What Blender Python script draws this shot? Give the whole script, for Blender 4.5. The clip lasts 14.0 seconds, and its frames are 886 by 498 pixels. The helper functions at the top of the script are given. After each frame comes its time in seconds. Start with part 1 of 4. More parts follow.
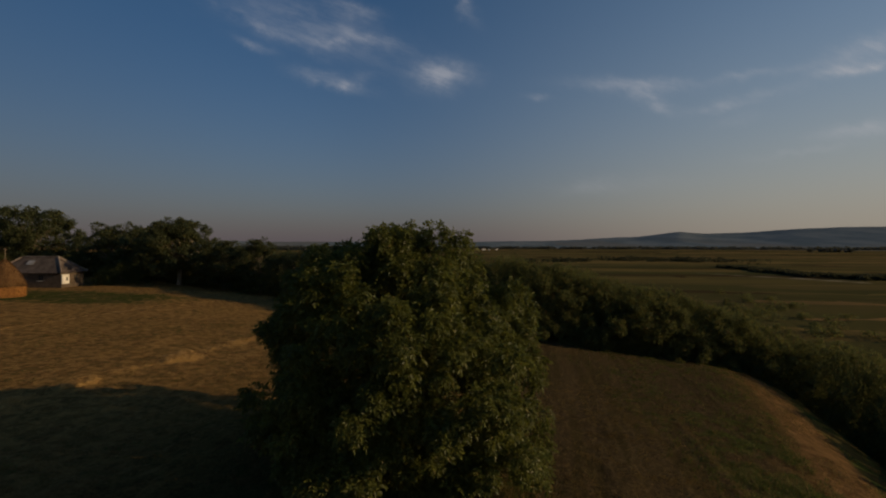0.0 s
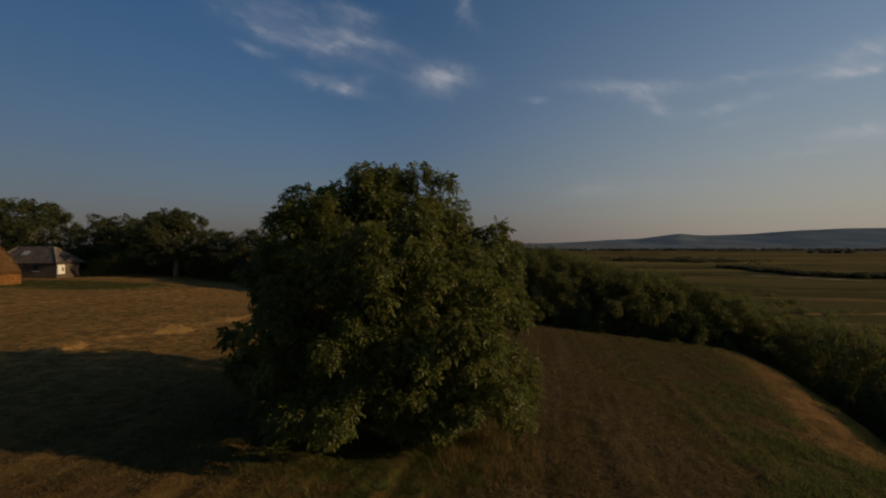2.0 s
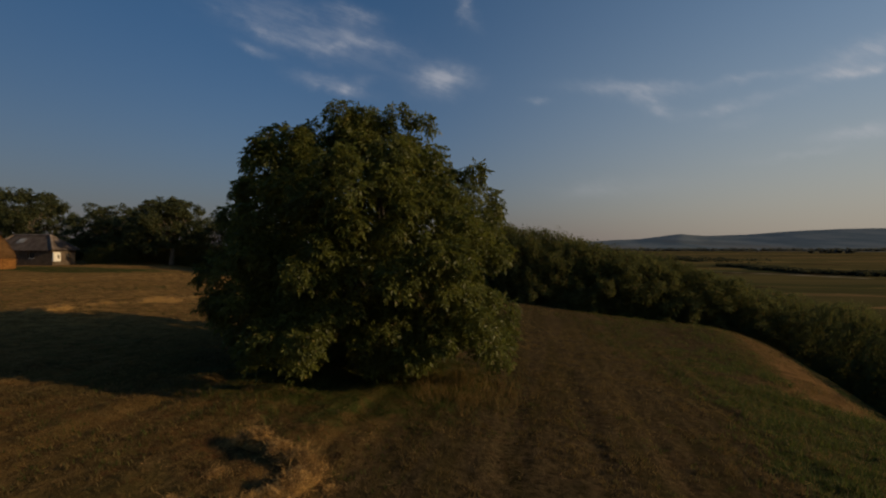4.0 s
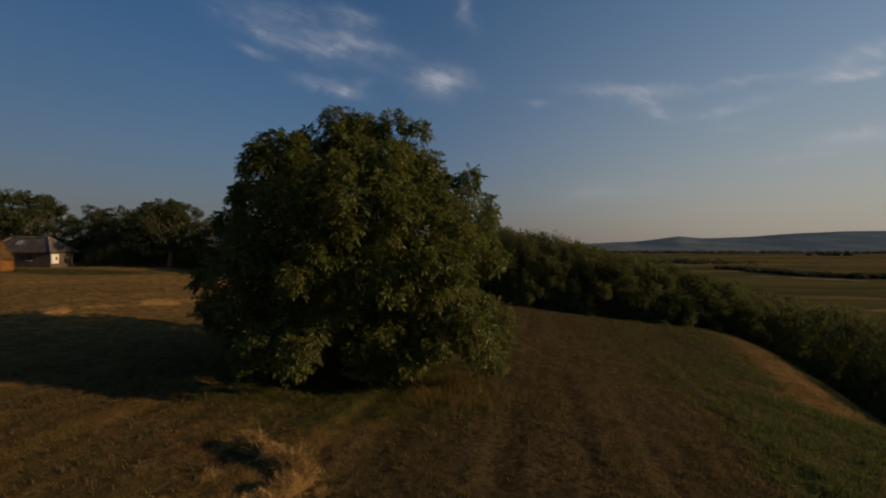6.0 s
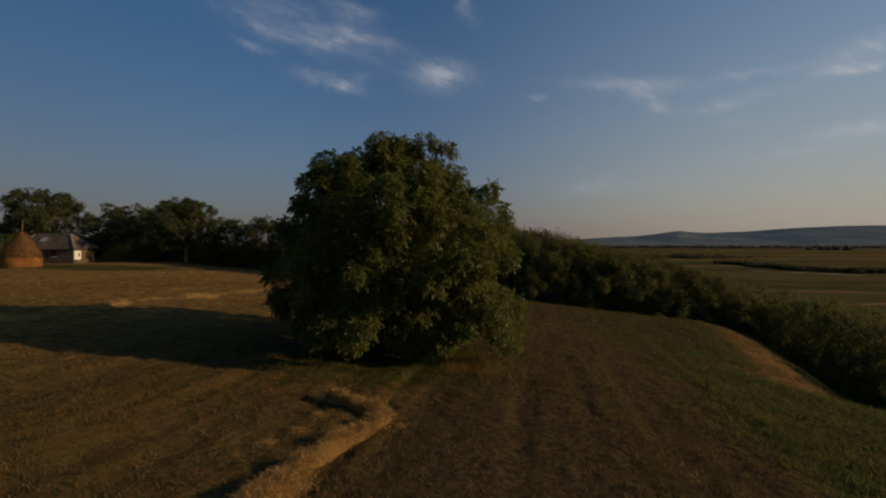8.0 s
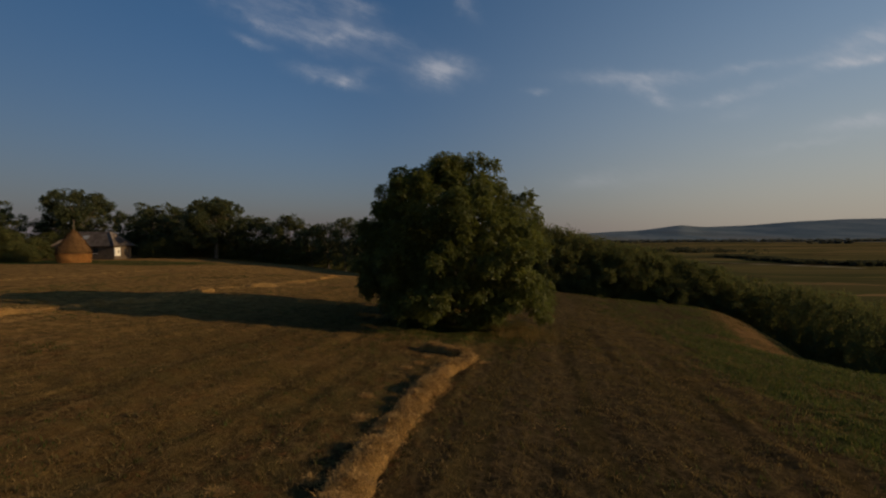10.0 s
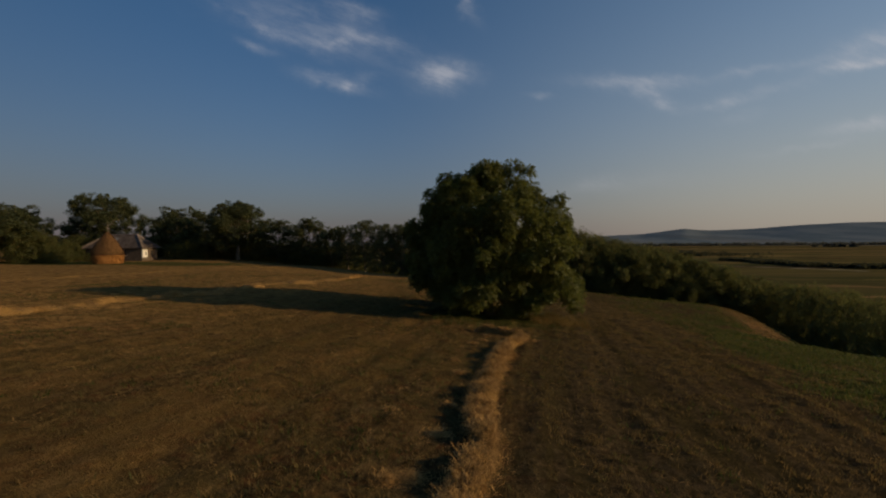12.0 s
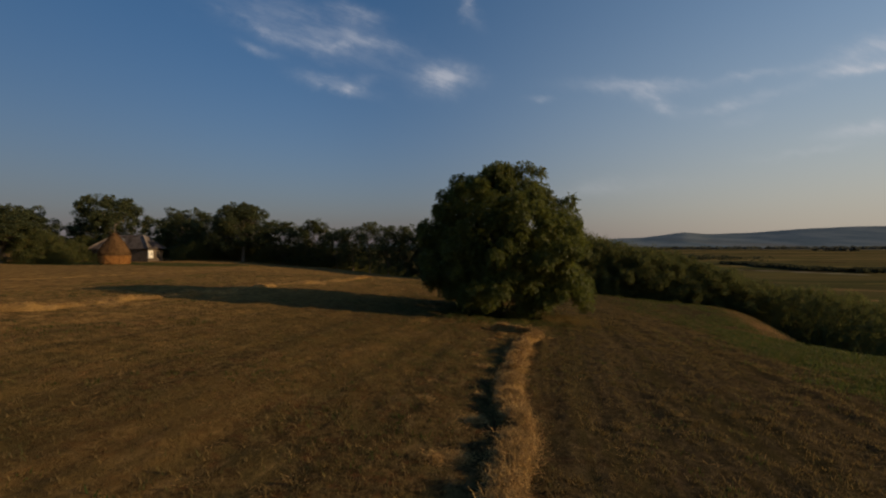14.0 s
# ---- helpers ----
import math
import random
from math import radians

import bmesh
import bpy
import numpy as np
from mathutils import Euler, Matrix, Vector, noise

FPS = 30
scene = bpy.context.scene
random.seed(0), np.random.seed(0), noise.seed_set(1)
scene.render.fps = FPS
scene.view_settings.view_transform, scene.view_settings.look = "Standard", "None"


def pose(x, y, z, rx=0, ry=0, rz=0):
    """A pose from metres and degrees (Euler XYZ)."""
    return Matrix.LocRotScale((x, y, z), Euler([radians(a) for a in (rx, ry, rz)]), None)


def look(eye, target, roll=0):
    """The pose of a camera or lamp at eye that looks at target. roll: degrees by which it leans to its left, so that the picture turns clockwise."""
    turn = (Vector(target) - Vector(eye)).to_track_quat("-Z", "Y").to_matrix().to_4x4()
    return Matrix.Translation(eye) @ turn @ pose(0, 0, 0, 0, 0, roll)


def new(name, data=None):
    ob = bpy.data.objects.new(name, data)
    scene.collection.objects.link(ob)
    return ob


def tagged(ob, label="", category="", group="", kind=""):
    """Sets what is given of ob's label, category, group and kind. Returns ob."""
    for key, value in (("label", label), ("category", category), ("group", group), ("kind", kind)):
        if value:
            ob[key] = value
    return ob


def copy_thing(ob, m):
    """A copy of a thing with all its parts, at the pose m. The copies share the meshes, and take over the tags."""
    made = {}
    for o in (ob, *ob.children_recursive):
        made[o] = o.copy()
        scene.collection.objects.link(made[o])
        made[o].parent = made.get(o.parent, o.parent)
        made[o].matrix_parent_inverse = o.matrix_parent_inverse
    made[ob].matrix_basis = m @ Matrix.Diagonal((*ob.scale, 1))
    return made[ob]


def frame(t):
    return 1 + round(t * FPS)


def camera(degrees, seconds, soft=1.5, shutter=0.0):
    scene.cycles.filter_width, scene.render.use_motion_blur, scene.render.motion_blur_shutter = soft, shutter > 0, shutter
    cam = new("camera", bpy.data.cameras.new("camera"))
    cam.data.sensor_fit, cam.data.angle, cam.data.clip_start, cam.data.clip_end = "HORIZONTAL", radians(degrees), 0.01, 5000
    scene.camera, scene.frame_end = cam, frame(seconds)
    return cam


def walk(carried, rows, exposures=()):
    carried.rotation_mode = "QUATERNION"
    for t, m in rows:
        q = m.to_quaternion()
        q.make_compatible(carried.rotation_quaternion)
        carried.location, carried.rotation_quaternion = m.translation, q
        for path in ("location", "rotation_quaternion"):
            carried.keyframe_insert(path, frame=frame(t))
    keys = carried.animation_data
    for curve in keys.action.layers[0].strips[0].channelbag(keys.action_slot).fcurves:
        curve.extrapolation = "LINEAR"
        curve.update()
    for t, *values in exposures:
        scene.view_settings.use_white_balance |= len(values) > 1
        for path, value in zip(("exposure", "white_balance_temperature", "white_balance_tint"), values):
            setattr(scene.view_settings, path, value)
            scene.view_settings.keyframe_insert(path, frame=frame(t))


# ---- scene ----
cam = camera(89.7, 14.0, soft=2.1)
METRES, EYE, TILT, LEAN, TURN = 19.0, 8.6, -0.8, 0.0, 0.0
ROWS = [
    (0.0, 0.0, 0.0, 0.0, -0.0, 0.0, -0.0),
    (0.5, 0.0061, 0.0037, -0.0165, 0.03, 0.06, 0.01),
    (1.0, 0.0134, 0.0074, -0.0403, 0.01, 0.16, 0.02),
    (1.5, 0.0204, 0.0105, -0.0701, 0.02, 0.25, 0.08),
    (2.0, 0.0304, 0.0129, -0.1142, 0.03, 0.36, 0.15),
    (2.5, 0.0418, 0.015, -0.1644, 0.11, 0.46, 0.22),
    (3.0, 0.054, 0.0159, -0.2122, 0.17, 0.43, 0.21),
    (5.5, 0.0816, 0.0147, -0.2269, -0.02, 0.51, -0.0),
    (6.0, 0.0803, 0.0078, -0.2191, -0.02, 0.69, 0.06),
    (6.5, 0.074, -0.0145, -0.2137, -0.05, 0.63, 0.07),
    (7.0, 0.0631, -0.0479, -0.2109, -0.02, 0.59, 0.12),
    (7.5, 0.0468, -0.0974, -0.2082, -0.03, 0.33, 0.11),
    (10.0, -0.1068, -0.4327, -0.2119, 0.12, -0.54, 0.44),
    (10.5, -0.1448, -0.489, -0.2159, 0.28, -0.52, 0.6),
    (11.0, -0.175, -0.5311, -0.2246, 0.39, -0.52, 0.59),
    (11.5, -0.2018, -0.5597, -0.2291, 0.39, -0.31, 0.5),
    (12.0, -0.2282, -0.5797, -0.2303, 0.47, -0.05, 0.48),
    (12.5, -0.2551, -0.5956, -0.2323, 0.76, -0.14, 0.5),
    (13.0, -0.268, -0.6023, -0.2361, 0.76, 0.2, 0.42),
    (13.5, -0.2695, -0.6031, -0.2391, 0.67, 0.25, 0.32),
    (14.0, -0.2666, -0.6019, -0.2385, 0.51, 0.3, 0.27),
]
TREE = (-1.8, 16.9)
walk(cam, [(t, pose(0, 0, EYE, TILT, LEAN, TURN) @ pose(METRES * x, METRES * y, METRES * z, 90 + pitch, roll, yaw)) for t, x, y, z, yaw, pitch, roll in ROWS],
     exposures=[(0.0, -0.74, 6560, 11), (3.0, -0.57, 6560, 11), (11.0, -0.51, 6560, 11), (12.5, -0.47, 6560, 11), (14.0, -0.25, 6560, 11)])

# ---- light: low evening sun from the valley side, clear sky with thin cirrus ----
SUN_UP, SUN_TURN = radians(15.8), radians(95.5)
to_sun = Vector((math.sin(SUN_TURN) * math.cos(SUN_UP), math.cos(SUN_TURN) * math.cos(SUN_UP), math.sin(SUN_UP)))
sun = new("sun", bpy.data.lights.new("sun", "SUN"))
sun.data.energy, sun.data.angle, sun.data.color = 4.8, radians(0.5), (0.97, 0.71, 0.39)
sun.matrix_world = look(to_sun * 60, (0, 0, 0))


class Graph:
    """A short way to write a node tree."""

    def __init__(self, tree):
        self.tree = tree
        tree.nodes.clear()

    def add(self, kind, **ins):
        node = self.tree.nodes.new(kind)
        for key, value in ins.items():
            slot = node.inputs[int(key[1:])] if key[0] == "i" and key[1:].isdigit() else node.inputs[key.replace("_", " ")]
            if isinstance(value, bpy.types.NodeSocket):
                self.tree.links.new(value, slot)
            else:
                slot.default_value = value
        return node

    def math(self, op, a, b=0.0, c=0.0, clamp=False):
        node = self.add("ShaderNodeMath", i0=a, i1=b, i2=c)
        node.operation, node.use_clamp = op, clamp
        return node.outputs[0]

    def mix(self, f, a, b, blend="MIX"):
        node = self.add("ShaderNodeMix", i0=f, i6=a, i7=b)
        node.data_type, node.blend_type = "RGBA", blend
        return node.outputs[2]

    def value(self, name):
        node = self.add("ShaderNodeAttribute")
        node.attribute_name = name
        return node.outputs["Fac"]

    def noise(self, vec, scale, detail=4.0, rough=0.55):
        return self.add("ShaderNodeTexNoise", Vector=vec, Scale=scale, Detail=detail, Roughness=rough).outputs[0]

    def ramp(self, f, lo, hi, a=0.0, b=1.0):
        node = self.add("ShaderNodeMapRange", i0=f, i1=lo, i2=hi, i3=a, i4=b)
        node.interpolation_type = "SMOOTHSTEP"
        return node.outputs[0]

    def stretch(self, vec, scale, turn=0.0):
        turned = self.add("ShaderNodeMapping", Vector=vec, Rotation=(0, 0, turn)).outputs[0]
        return self.add("ShaderNodeMapping", Vector=turned, Scale=scale).outputs[0]


world = bpy.data.worlds.new("evening_sky")
scene.world = world
world.use_nodes = True
g = Graph(world.node_tree)
sky = g.add("ShaderNodeTexSky")
sky.sky_type, sky.sun_disc, sky.sun_elevation, sky.sun_rotation = "NISHITA", False, SUN_UP, SUN_TURN
sky.air_density, sky.dust_density, sky.ozone_density, sky.altitude = 1.0, 0.5, 3.0, 100
way = g.add("ShaderNodeTexCoord").outputs["Generated"]
parts_of_way = g.add("ShaderNodeSeparateXYZ", Vector=way).outputs
ahead = g.math("MAXIMUM", parts_of_way[1], 0.02)
u, v = g.math("DIVIDE", parts_of_way[0], ahead), g.math("DIVIDE", parts_of_way[2], ahead)
plane = g.add("ShaderNodeCombineXYZ", X=u, Y=v).outputs[0]
# the edges of the clouds are frayed by two scales of noise
warp = g.add("ShaderNodeTexNoise", Vector=plane, Scale=16.0, Detail=6.0, Roughness=0.6).outputs["Color"]
shift = g.add("ShaderNodeSeparateXYZ", Vector=warp).outputs
fu, fv = g.math("MULTIPLY_ADD", shift[0], 0.075, g.math("ADD", u, -0.0375)), g.math("MULTIPLY_ADD", shift[1], 0.04, g.math("ADD", v, -0.02))
wisp = g.noise(g.stretch(plane, (6, 20, 1), 0.33), 1.7, 7, 0.64)
puff = g.noise(plane, 15, 6, 0.6)
# centre, half sizes, slant and strength of each bank of cirrus, in tangents of the way ahead
CLOUDS = [(-0.002, 0.371, 0.052, 0.026, -0.05, 0.98), (-0.02, 0.388, 0.03, 0.014, -0.1, 0.3), (-0.25, 0.362, 0.06, 0.014, -0.28, 0.6), (-0.222, 0.35, 0.024, 0.011, -0.3, 0.45), (-0.19, 0.368, 0.03, 0.01, 0.0, 0.2),
          (-0.3, 0.485, 0.17, 0.05, -0.32, 0.36), (-0.224, 0.452, 0.026, 0.009, -0.1, 0.75), (-0.16, 0.452, 0.07, 0.012, -0.3, 0.45), (-0.2, 0.52, 0.045, 0.016, -0.35, 0.45),
          (-0.42, 0.438, 0.035, 0.009, -0.35, 0.35), (-0.395, 0.48, 0.08, 0.01, -0.5, 0.3), (-0.29, 0.45, 0.06, 0.012, -0.15, 0.4), (0.052, 0.53, 0.018, 0.026, -0.9, 0.42), (0.211, 0.325, 0.024, 0.007, 0.0, 0.36),
          (0.4, 0.354, 0.1, 0.012, -0.03, 0.44), (0.455, 0.327, 0.055, 0.017, -0.42, 0.5), (0.478, 0.309, 0.022, 0.012, -0.3, 0.4), (0.5, 0.35, 0.08, 0.014, 0.05, 0.25), (0.633, 0.303, 0.055, 0.009, 0.12, 0.55),
          (0.724, 0.334, 0.1, 0.01, 0.2, 0.22), (0.67, 0.375, 0.045, 0.009, 0.12, 0.36), (0.79, 0.39, 0.12, 0.009, 0.15, 0.2), (0.92, 0.388, 0.075, 0.012, 0.15, 1.1), (0.96, 0.438, 0.08, 0.022, 0.28, 0.75),
          (0.66, 0.276, 0.05, 0.012, 0.1, 0.18), (0.337, 0.134, 0.045, 0.014, 0.1, 0.2), (0.95, 0.254, 0.09, 0.016, 0.12, 0.7), (0.817, 0.205, 0.1, 0.008, 0.12, 0.25), (0.4, 0.13, 0.13, 0.02, 0.05, 0.12)]
cover = None
for cu, cv, ru, rv, slant, much in CLOUDS:
    du, dv = g.math("SUBTRACT", fu, cu), g.math("SUBTRACT", fv, cv)
    dv = g.math("MULTIPLY_ADD", du, -slant, dv)
    du, dv = g.math("DIVIDE", du, ru), g.math("DIVIDE", dv, rv)
    far = g.math("ADD", g.math("MULTIPLY", du, du), g.math("MULTIPLY", dv, dv))
    body = g.math("MULTIPLY", g.math("POWER", 2.718, g.math("MULTIPLY", far, -0.9)), much)
    cover = body if cover is None else g.math("ADD", cover, body)
texture_of_cloud = g.math("ADD", g.ramp(wisp, 0.34, 0.68, 0.34, 0.95), g.ramp(puff, 0.38, 0.75, 0.0, 0.3))
cover = g.math("MULTIPLY", g.math("MULTIPLY", cover, texture_of_cloud), g.ramp(parts_of_way[1], 0.02, 0.2), clamp=True)
deep = g.add("ShaderNodeHueSaturation", Color=sky.outputs[0], Saturation=1.27, Value=1.18).outputs[0]
deep = g.mix(1.0, deep, (0.97, 0.99, 0.995, 1), "MULTIPLY")
dot = g.add("ShaderNodeVectorMath", i0=way, i1=tuple(to_sun))
dot.operation = "DOT_PRODUCT"
toward = dot.outputs["Value"]
height = g.math("MAXIMUM", parts_of_way[2], 0.0)
opposite = g.ramp(toward, -0.85, -0.25, 0.62, 1.0)
deep = g.mix(1.0, deep, g.add("ShaderNodeCombineXYZ", X=opposite, Y=opposite, Z=opposite).outputs[0], "MULTIPLY")
sunward = g.ramp(toward, -0.22, 0.78)
veil = g.math("MULTIPLY", g.math("POWER", 2.718, g.math("MULTIPLY", height, -3.2)), g.math("MULTIPLY_ADD", sunward, 0.7, 0.1))
colour = g.mix(veil, deep, (3.6, 5.2, 6.0, 1))
haze = g.mix(sunward, (1.78, 1.46, 1.6, 1), (6.2, 5.25, 3.95, 1))
low_air = g.math("POWER", 2.718, g.math("MULTIPLY", height, -4.7))
colour = g.mix(g.math("MULTIPLY", low_air, 0.92), colour, haze)
dust = g.math("MULTIPLY", g.math("POWER", 2.718, g.math("MULTIPLY", height, -11.0)), 0.5)
colour = g.mix(dust, colour, g.mix(sunward, (1.35, 1.12, 1.25, 1), (3.7, 3.1, 2.7, 1)))
colour = g.mix(g.math("MULTIPLY", cover, 0.54), colour, (7.0, 7.0, 7.4, 1))
g.add("ShaderNodeOutputWorld", Surface=g.add("ShaderNodeBackground", Color=colour, Strength=0.1).outputs[0])

# ---- shape of the land ----
SWATH = 0.21  # the way the field was mown, from north towards east
PHASE = np.random.RandomState(5).rand(64, 64)


def wob(x, y, scale, octaves=3):
    """Smooth value noise from -1 to 1 with features of about that many metres."""
    total, weight = 0.0, 0.0
    for k in range(octaves):
        px, py = np.asarray(x) / scale * 2 ** k + 17.3 * k, np.asarray(y) / scale * 2 ** k + 5.1 * k
        ix, iy = np.floor(px).astype(int), np.floor(py).astype(int)
        fx, fy = px - ix, py - iy
        fx, fy = fx * fx * (3 - 2 * fx), fy * fy * (3 - 2 * fy)
        a, b = PHASE[ix % 64, iy % 64], PHASE[(ix + 1) % 64, iy % 64]
        c, d = PHASE[ix % 64, (iy + 1) % 64], PHASE[(ix + 1) % 64, (iy + 1) % 64]
        total = total + 0.5 ** k * (a + (b - a) * fx + (c - a) * fy + (a - b - c + d) * fx * fy)
        weight += 0.5 ** k
    return total / weight * 2 - 1


# rim of the upper field, from behind the camera round the eroded corner to the far trees
RIM = np.array([(60, -400), (36, -60), (30, -10), (26, 6), (21.5, 13), (18.3, 18.6), (20.2, 22.3), (24.5, 32), (29.2, 41.7), (27, 46.7), (17, 48), (6, 50), (-10, 57),
                (-40, 90), (-120, 200), (-600, 700)], float)


def beyond(x, y):
    """Distance past the rim of the upper field; negative inside it."""
    x, y = np.asarray(x, float), np.asarray(y, float)
    best, side = np.full(x.shape, 1e9), np.full(x.shape, -1.0)
    for (ax, ay), (bx, by) in zip(RIM[:-1], RIM[1:]):
        ex, ey = bx - ax, by - ay
        s = np.clip(((x - ax) * ex + (y - ay) * ey) / (ex * ex + ey * ey), 0, 1)
        qx, qy = x - ax - s * ex, y - ay - s * ey
        d = np.hypot(qx, qy)
        near = d < best - 1e-6
        best = np.where(near, d, best)
        side = np.where(near, np.sign(ex * qy - ey * qx), side)
    return best * -side


def land(x, y, fine=True):
    x, y = np.asarray(x, float), np.asarray(y, float)
    sx, sy = x / (1 + (x / 110) ** 4) ** 0.25, y / (1 + (y / 140) ** 4) ** 0.25
    s = beyond(x, y)
    field = 0.25 - 0.068 * sx - 0.03 * sy - 0.0011 * np.clip(sx + 2, 0, 40) * np.clip(sy, 0, 24) + 0.4 * np.exp(-((x - 25) ** 2 + (y - 33) ** 2) / 60) - 0.45 * np.exp(-((x - 18) ** 2 + (y - 13) ** 2) / 50) + 0.5 * np.exp(-((x - 6) ** 2 + (y - 50) ** 2) / 160)
    # the far left of the field falls away towards the cottage
    away, aside = np.hypot(x + 3, y + 11), -(x + 3) / np.clip(y + 11, 5, None)
    field = field - 1.2 * np.clip((away - 25) / 60, 0, 1.6) * np.clip((aside - 0.5) / 0.4, 0, 1.2)
    t = np.clip(s + 3.5, 0, None)
    drop = np.where(t < 8.0, t * t * 0.043, 2.752 + (t - 8.0) * 0.7)
    high = field - drop
    r = np.hypot(x, y)
    low = -11.5 - 4.5 * np.clip(r / 300, 0, 1) - 3 * np.clip((r - 300) / 2000, 0, 1) + 0.5 * wob(x, y, 60)
    k = 2.0
    z = 0.5 * (high + low + np.sqrt((high - low) ** 2 + k * k))
    # hills across the valley, higher towards the sun side
    a = np.degrees(np.arctan2(x, y))
    crest = np.interp(a, [-60, 0, 12.6, 23.7, 27.9, 30.5, 34, 38, 42, 60, 180], [0.003, 0.003, 0.004, 0.014, 0.0236, 0.0185, 0.019, 0.0252, 0.0276, 0.03, 0.02]) + 0.0075 + 0.0012 * wob(a, 0 * a + 3, 4, 3)
    rise = np.clip((r - 2300) / 1500, 0, 1)
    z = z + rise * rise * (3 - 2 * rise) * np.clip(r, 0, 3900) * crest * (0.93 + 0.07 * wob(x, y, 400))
    z = z + 0.12 * wob(x, y, 9, 2) * np.clip(1.5 - r / 300, 0, 1)
    if fine:
        z = z + np.clip(1.2 - r / 60, 0, 1) * (0.03 * wob(x, y, 1.1, 2) + 0.045 * wob(x, y, 0.42, 2)
                                             + 0.075 * wob(x * math.cos(SWATH) - y * math.sin(SWATH), 0.05 * (y * math.cos(SWATH) + x * math.sin(SWATH)), 0.62, 2))
    return z


def land_at(x, y):
    return float(land(np.array([x]), np.array([y]), False)[0])


# ---- materials ----
def material(name):
    m = bpy.data.materials.new(name)
    m.use_nodes = True
    return m, Graph(m.node_tree)


def finish(g, colour, rough=0.8, bump=None, height=0.02, metal=0.0, spec=0.3, clear=None):
    b = g.add("ShaderNodeBsdfPrincipled", Base_Color=colour, Roughness=rough, Metallic=metal)
    b.inputs["Specular IOR Level"].default_value = spec
    if bump is not None:
        g.tree.links.new(g.add("ShaderNodeBump", Height=bump, Distance=height, Strength=1.0).outputs[0], b.inputs["Normal"])
    out = b.outputs[0]
    if clear is not None:
        thin = g.add("ShaderNodeBsdfTranslucent", Color=clear)
        out = g.add("ShaderNodeMixShader", i0=0.48, i1=out, i2=thin.outputs[0]).outputs[0]
    g.add("ShaderNodeOutputMaterial", Surface=out)


def place(g):
    return g.add("ShaderNodeNewGeometry").outputs["Position"]


def leaf_material(name, dark, light, dry=(0.16, 0.12, 0.03), much_dry=0.06, rough=0.65, spec=0.08):
    m, g = material(name)
    one = g.add("ShaderNodeNewGeometry").outputs["Random Per Island"]
    body = g.mix(g.ramp(one, 0, 1), (*dark, 1), (*light, 1))
    patch = g.noise(place(g), 0.7, 3)
    body = g.mix(g.ramp(patch, 0.35, 0.7, 0, 0.6), body, g.mix(0.5, (*light, 1), (*dark, 1), "MULTIPLY"))
    other = g.math("FRACT", g.math("MULTIPLY", one, 37.7))
    body = g.mix(g.ramp(other, 1 - much_dry, 1 - much_dry + 0.01), body, (*dry, 1))
    finish(g, body, rough, spec=spec, clear=g.mix(0.5, body, (*light, 1)))
    return m


def bark_material(name, a, b):
    m, g = material(name)
    p = place(g)
    n = g.noise(g.stretch(p, (14, 14, 2.2)), 1.6, 6, 0.65)
    finish(g, g.mix(g.ramp(n, 0.35, 0.7), (*a, 1), (*b, 1)), 0.9, n, 0.05)
    return m


def straw_material(name, a, b):
    m, g = material(name)
    one = g.add("ShaderNodeNewGeometry").outputs["Random Per Island"]
    p = place(g)
    n = g.noise(g.stretch(p, (1, 3, 3), 0.6), 9, 6, 0.7)
    col = g.mix(g.ramp(n, 0.3, 0.72), (*a, 1), (*b, 1))
    col = g.mix(g.ramp(g.noise(p, 2.6, 4), 0.45, 0.65, 0, 0.55), col, (a[0] * 0.5, a[1] * 0.5, a[2] * 0.5, 1))
    col = g.mix(g.ramp(one, 0.0, 0.5, 0.65, 0.0), col, (a[0] * 0.5, a[1] * 0.5, a[2] * 0.5, 1))
    col = g.mix(g.ramp(one, 0.5, 1.0, 0.0, 0.7), col, (b[0] * 1.25, b[1] * 1.2, b[2] * 1.1, 1))
    finish(g, col, 0.9, n, 0.06, spec=0.05)
    return m


WALNUT = leaf_material("walnut_leaf", (0.068, 0.076, 0.017), (0.155, 0.165, 0.034), (0.22, 0.18, 0.05), 0.04, 0.42, 0.2)
LEAF_A = leaf_material("acacia_leaf", (0.062, 0.074, 0.034), (0.125, 0.135, 0.056))
LEAF_B = leaf_material("thicket_leaf", (0.085, 0.094, 0.032), (0.165, 0.168, 0.052), (0.16, 0.1, 0.04), 0.12)
BARK = bark_material("walnut_bark", (0.035, 0.028, 0.02), (0.1, 0.084, 0.066))
PALE_BARK = bark_material("acacia_bark", (0.11, 0.085, 0.06), (0.26, 0.2, 0.14))
STRAW = straw_material("straw", (0.24, 0.138, 0.045), (0.66, 0.385, 0.13))
PALE_BED = straw_material("thin_straw", (0.11, 0.064, 0.023), (0.31, 0.185, 0.062))
# same straw coloured darker, painting the shade seen between the loose strands
SHADED_BED = straw_material("shaded_packed_straw", (0.06, 0.034, 0.013), (0.22, 0.13, 0.045))
HAY = straw_material("packed_hay", (0.28, 0.13, 0.042), (0.52, 0.255, 0.08))
OLD_HAY = straw_material("old_hay", (0.085, 0.046, 0.02), (0.17, 0.092, 0.038))
FAR_LEAF = leaf_material("far_leaf", (0.034, 0.038, 0.022), (0.065, 0.066, 0.034), (0.07, 0.06, 0.025), 0.05)
# greyer and paler than FAR_LEAF: aerial haze mixed into the leaf colour
HAZY_LEAF = leaf_material("hazy_distant_leaf", (0.056, 0.062, 0.052), (0.095, 0.1, 0.082), (0.09, 0.085, 0.06), 0.05)
GRASS = leaf_material("grass_blade", (0.044, 0.06, 0.014), (0.1, 0.118, 0.028), (0.2, 0.14, 0.05), 0.2)
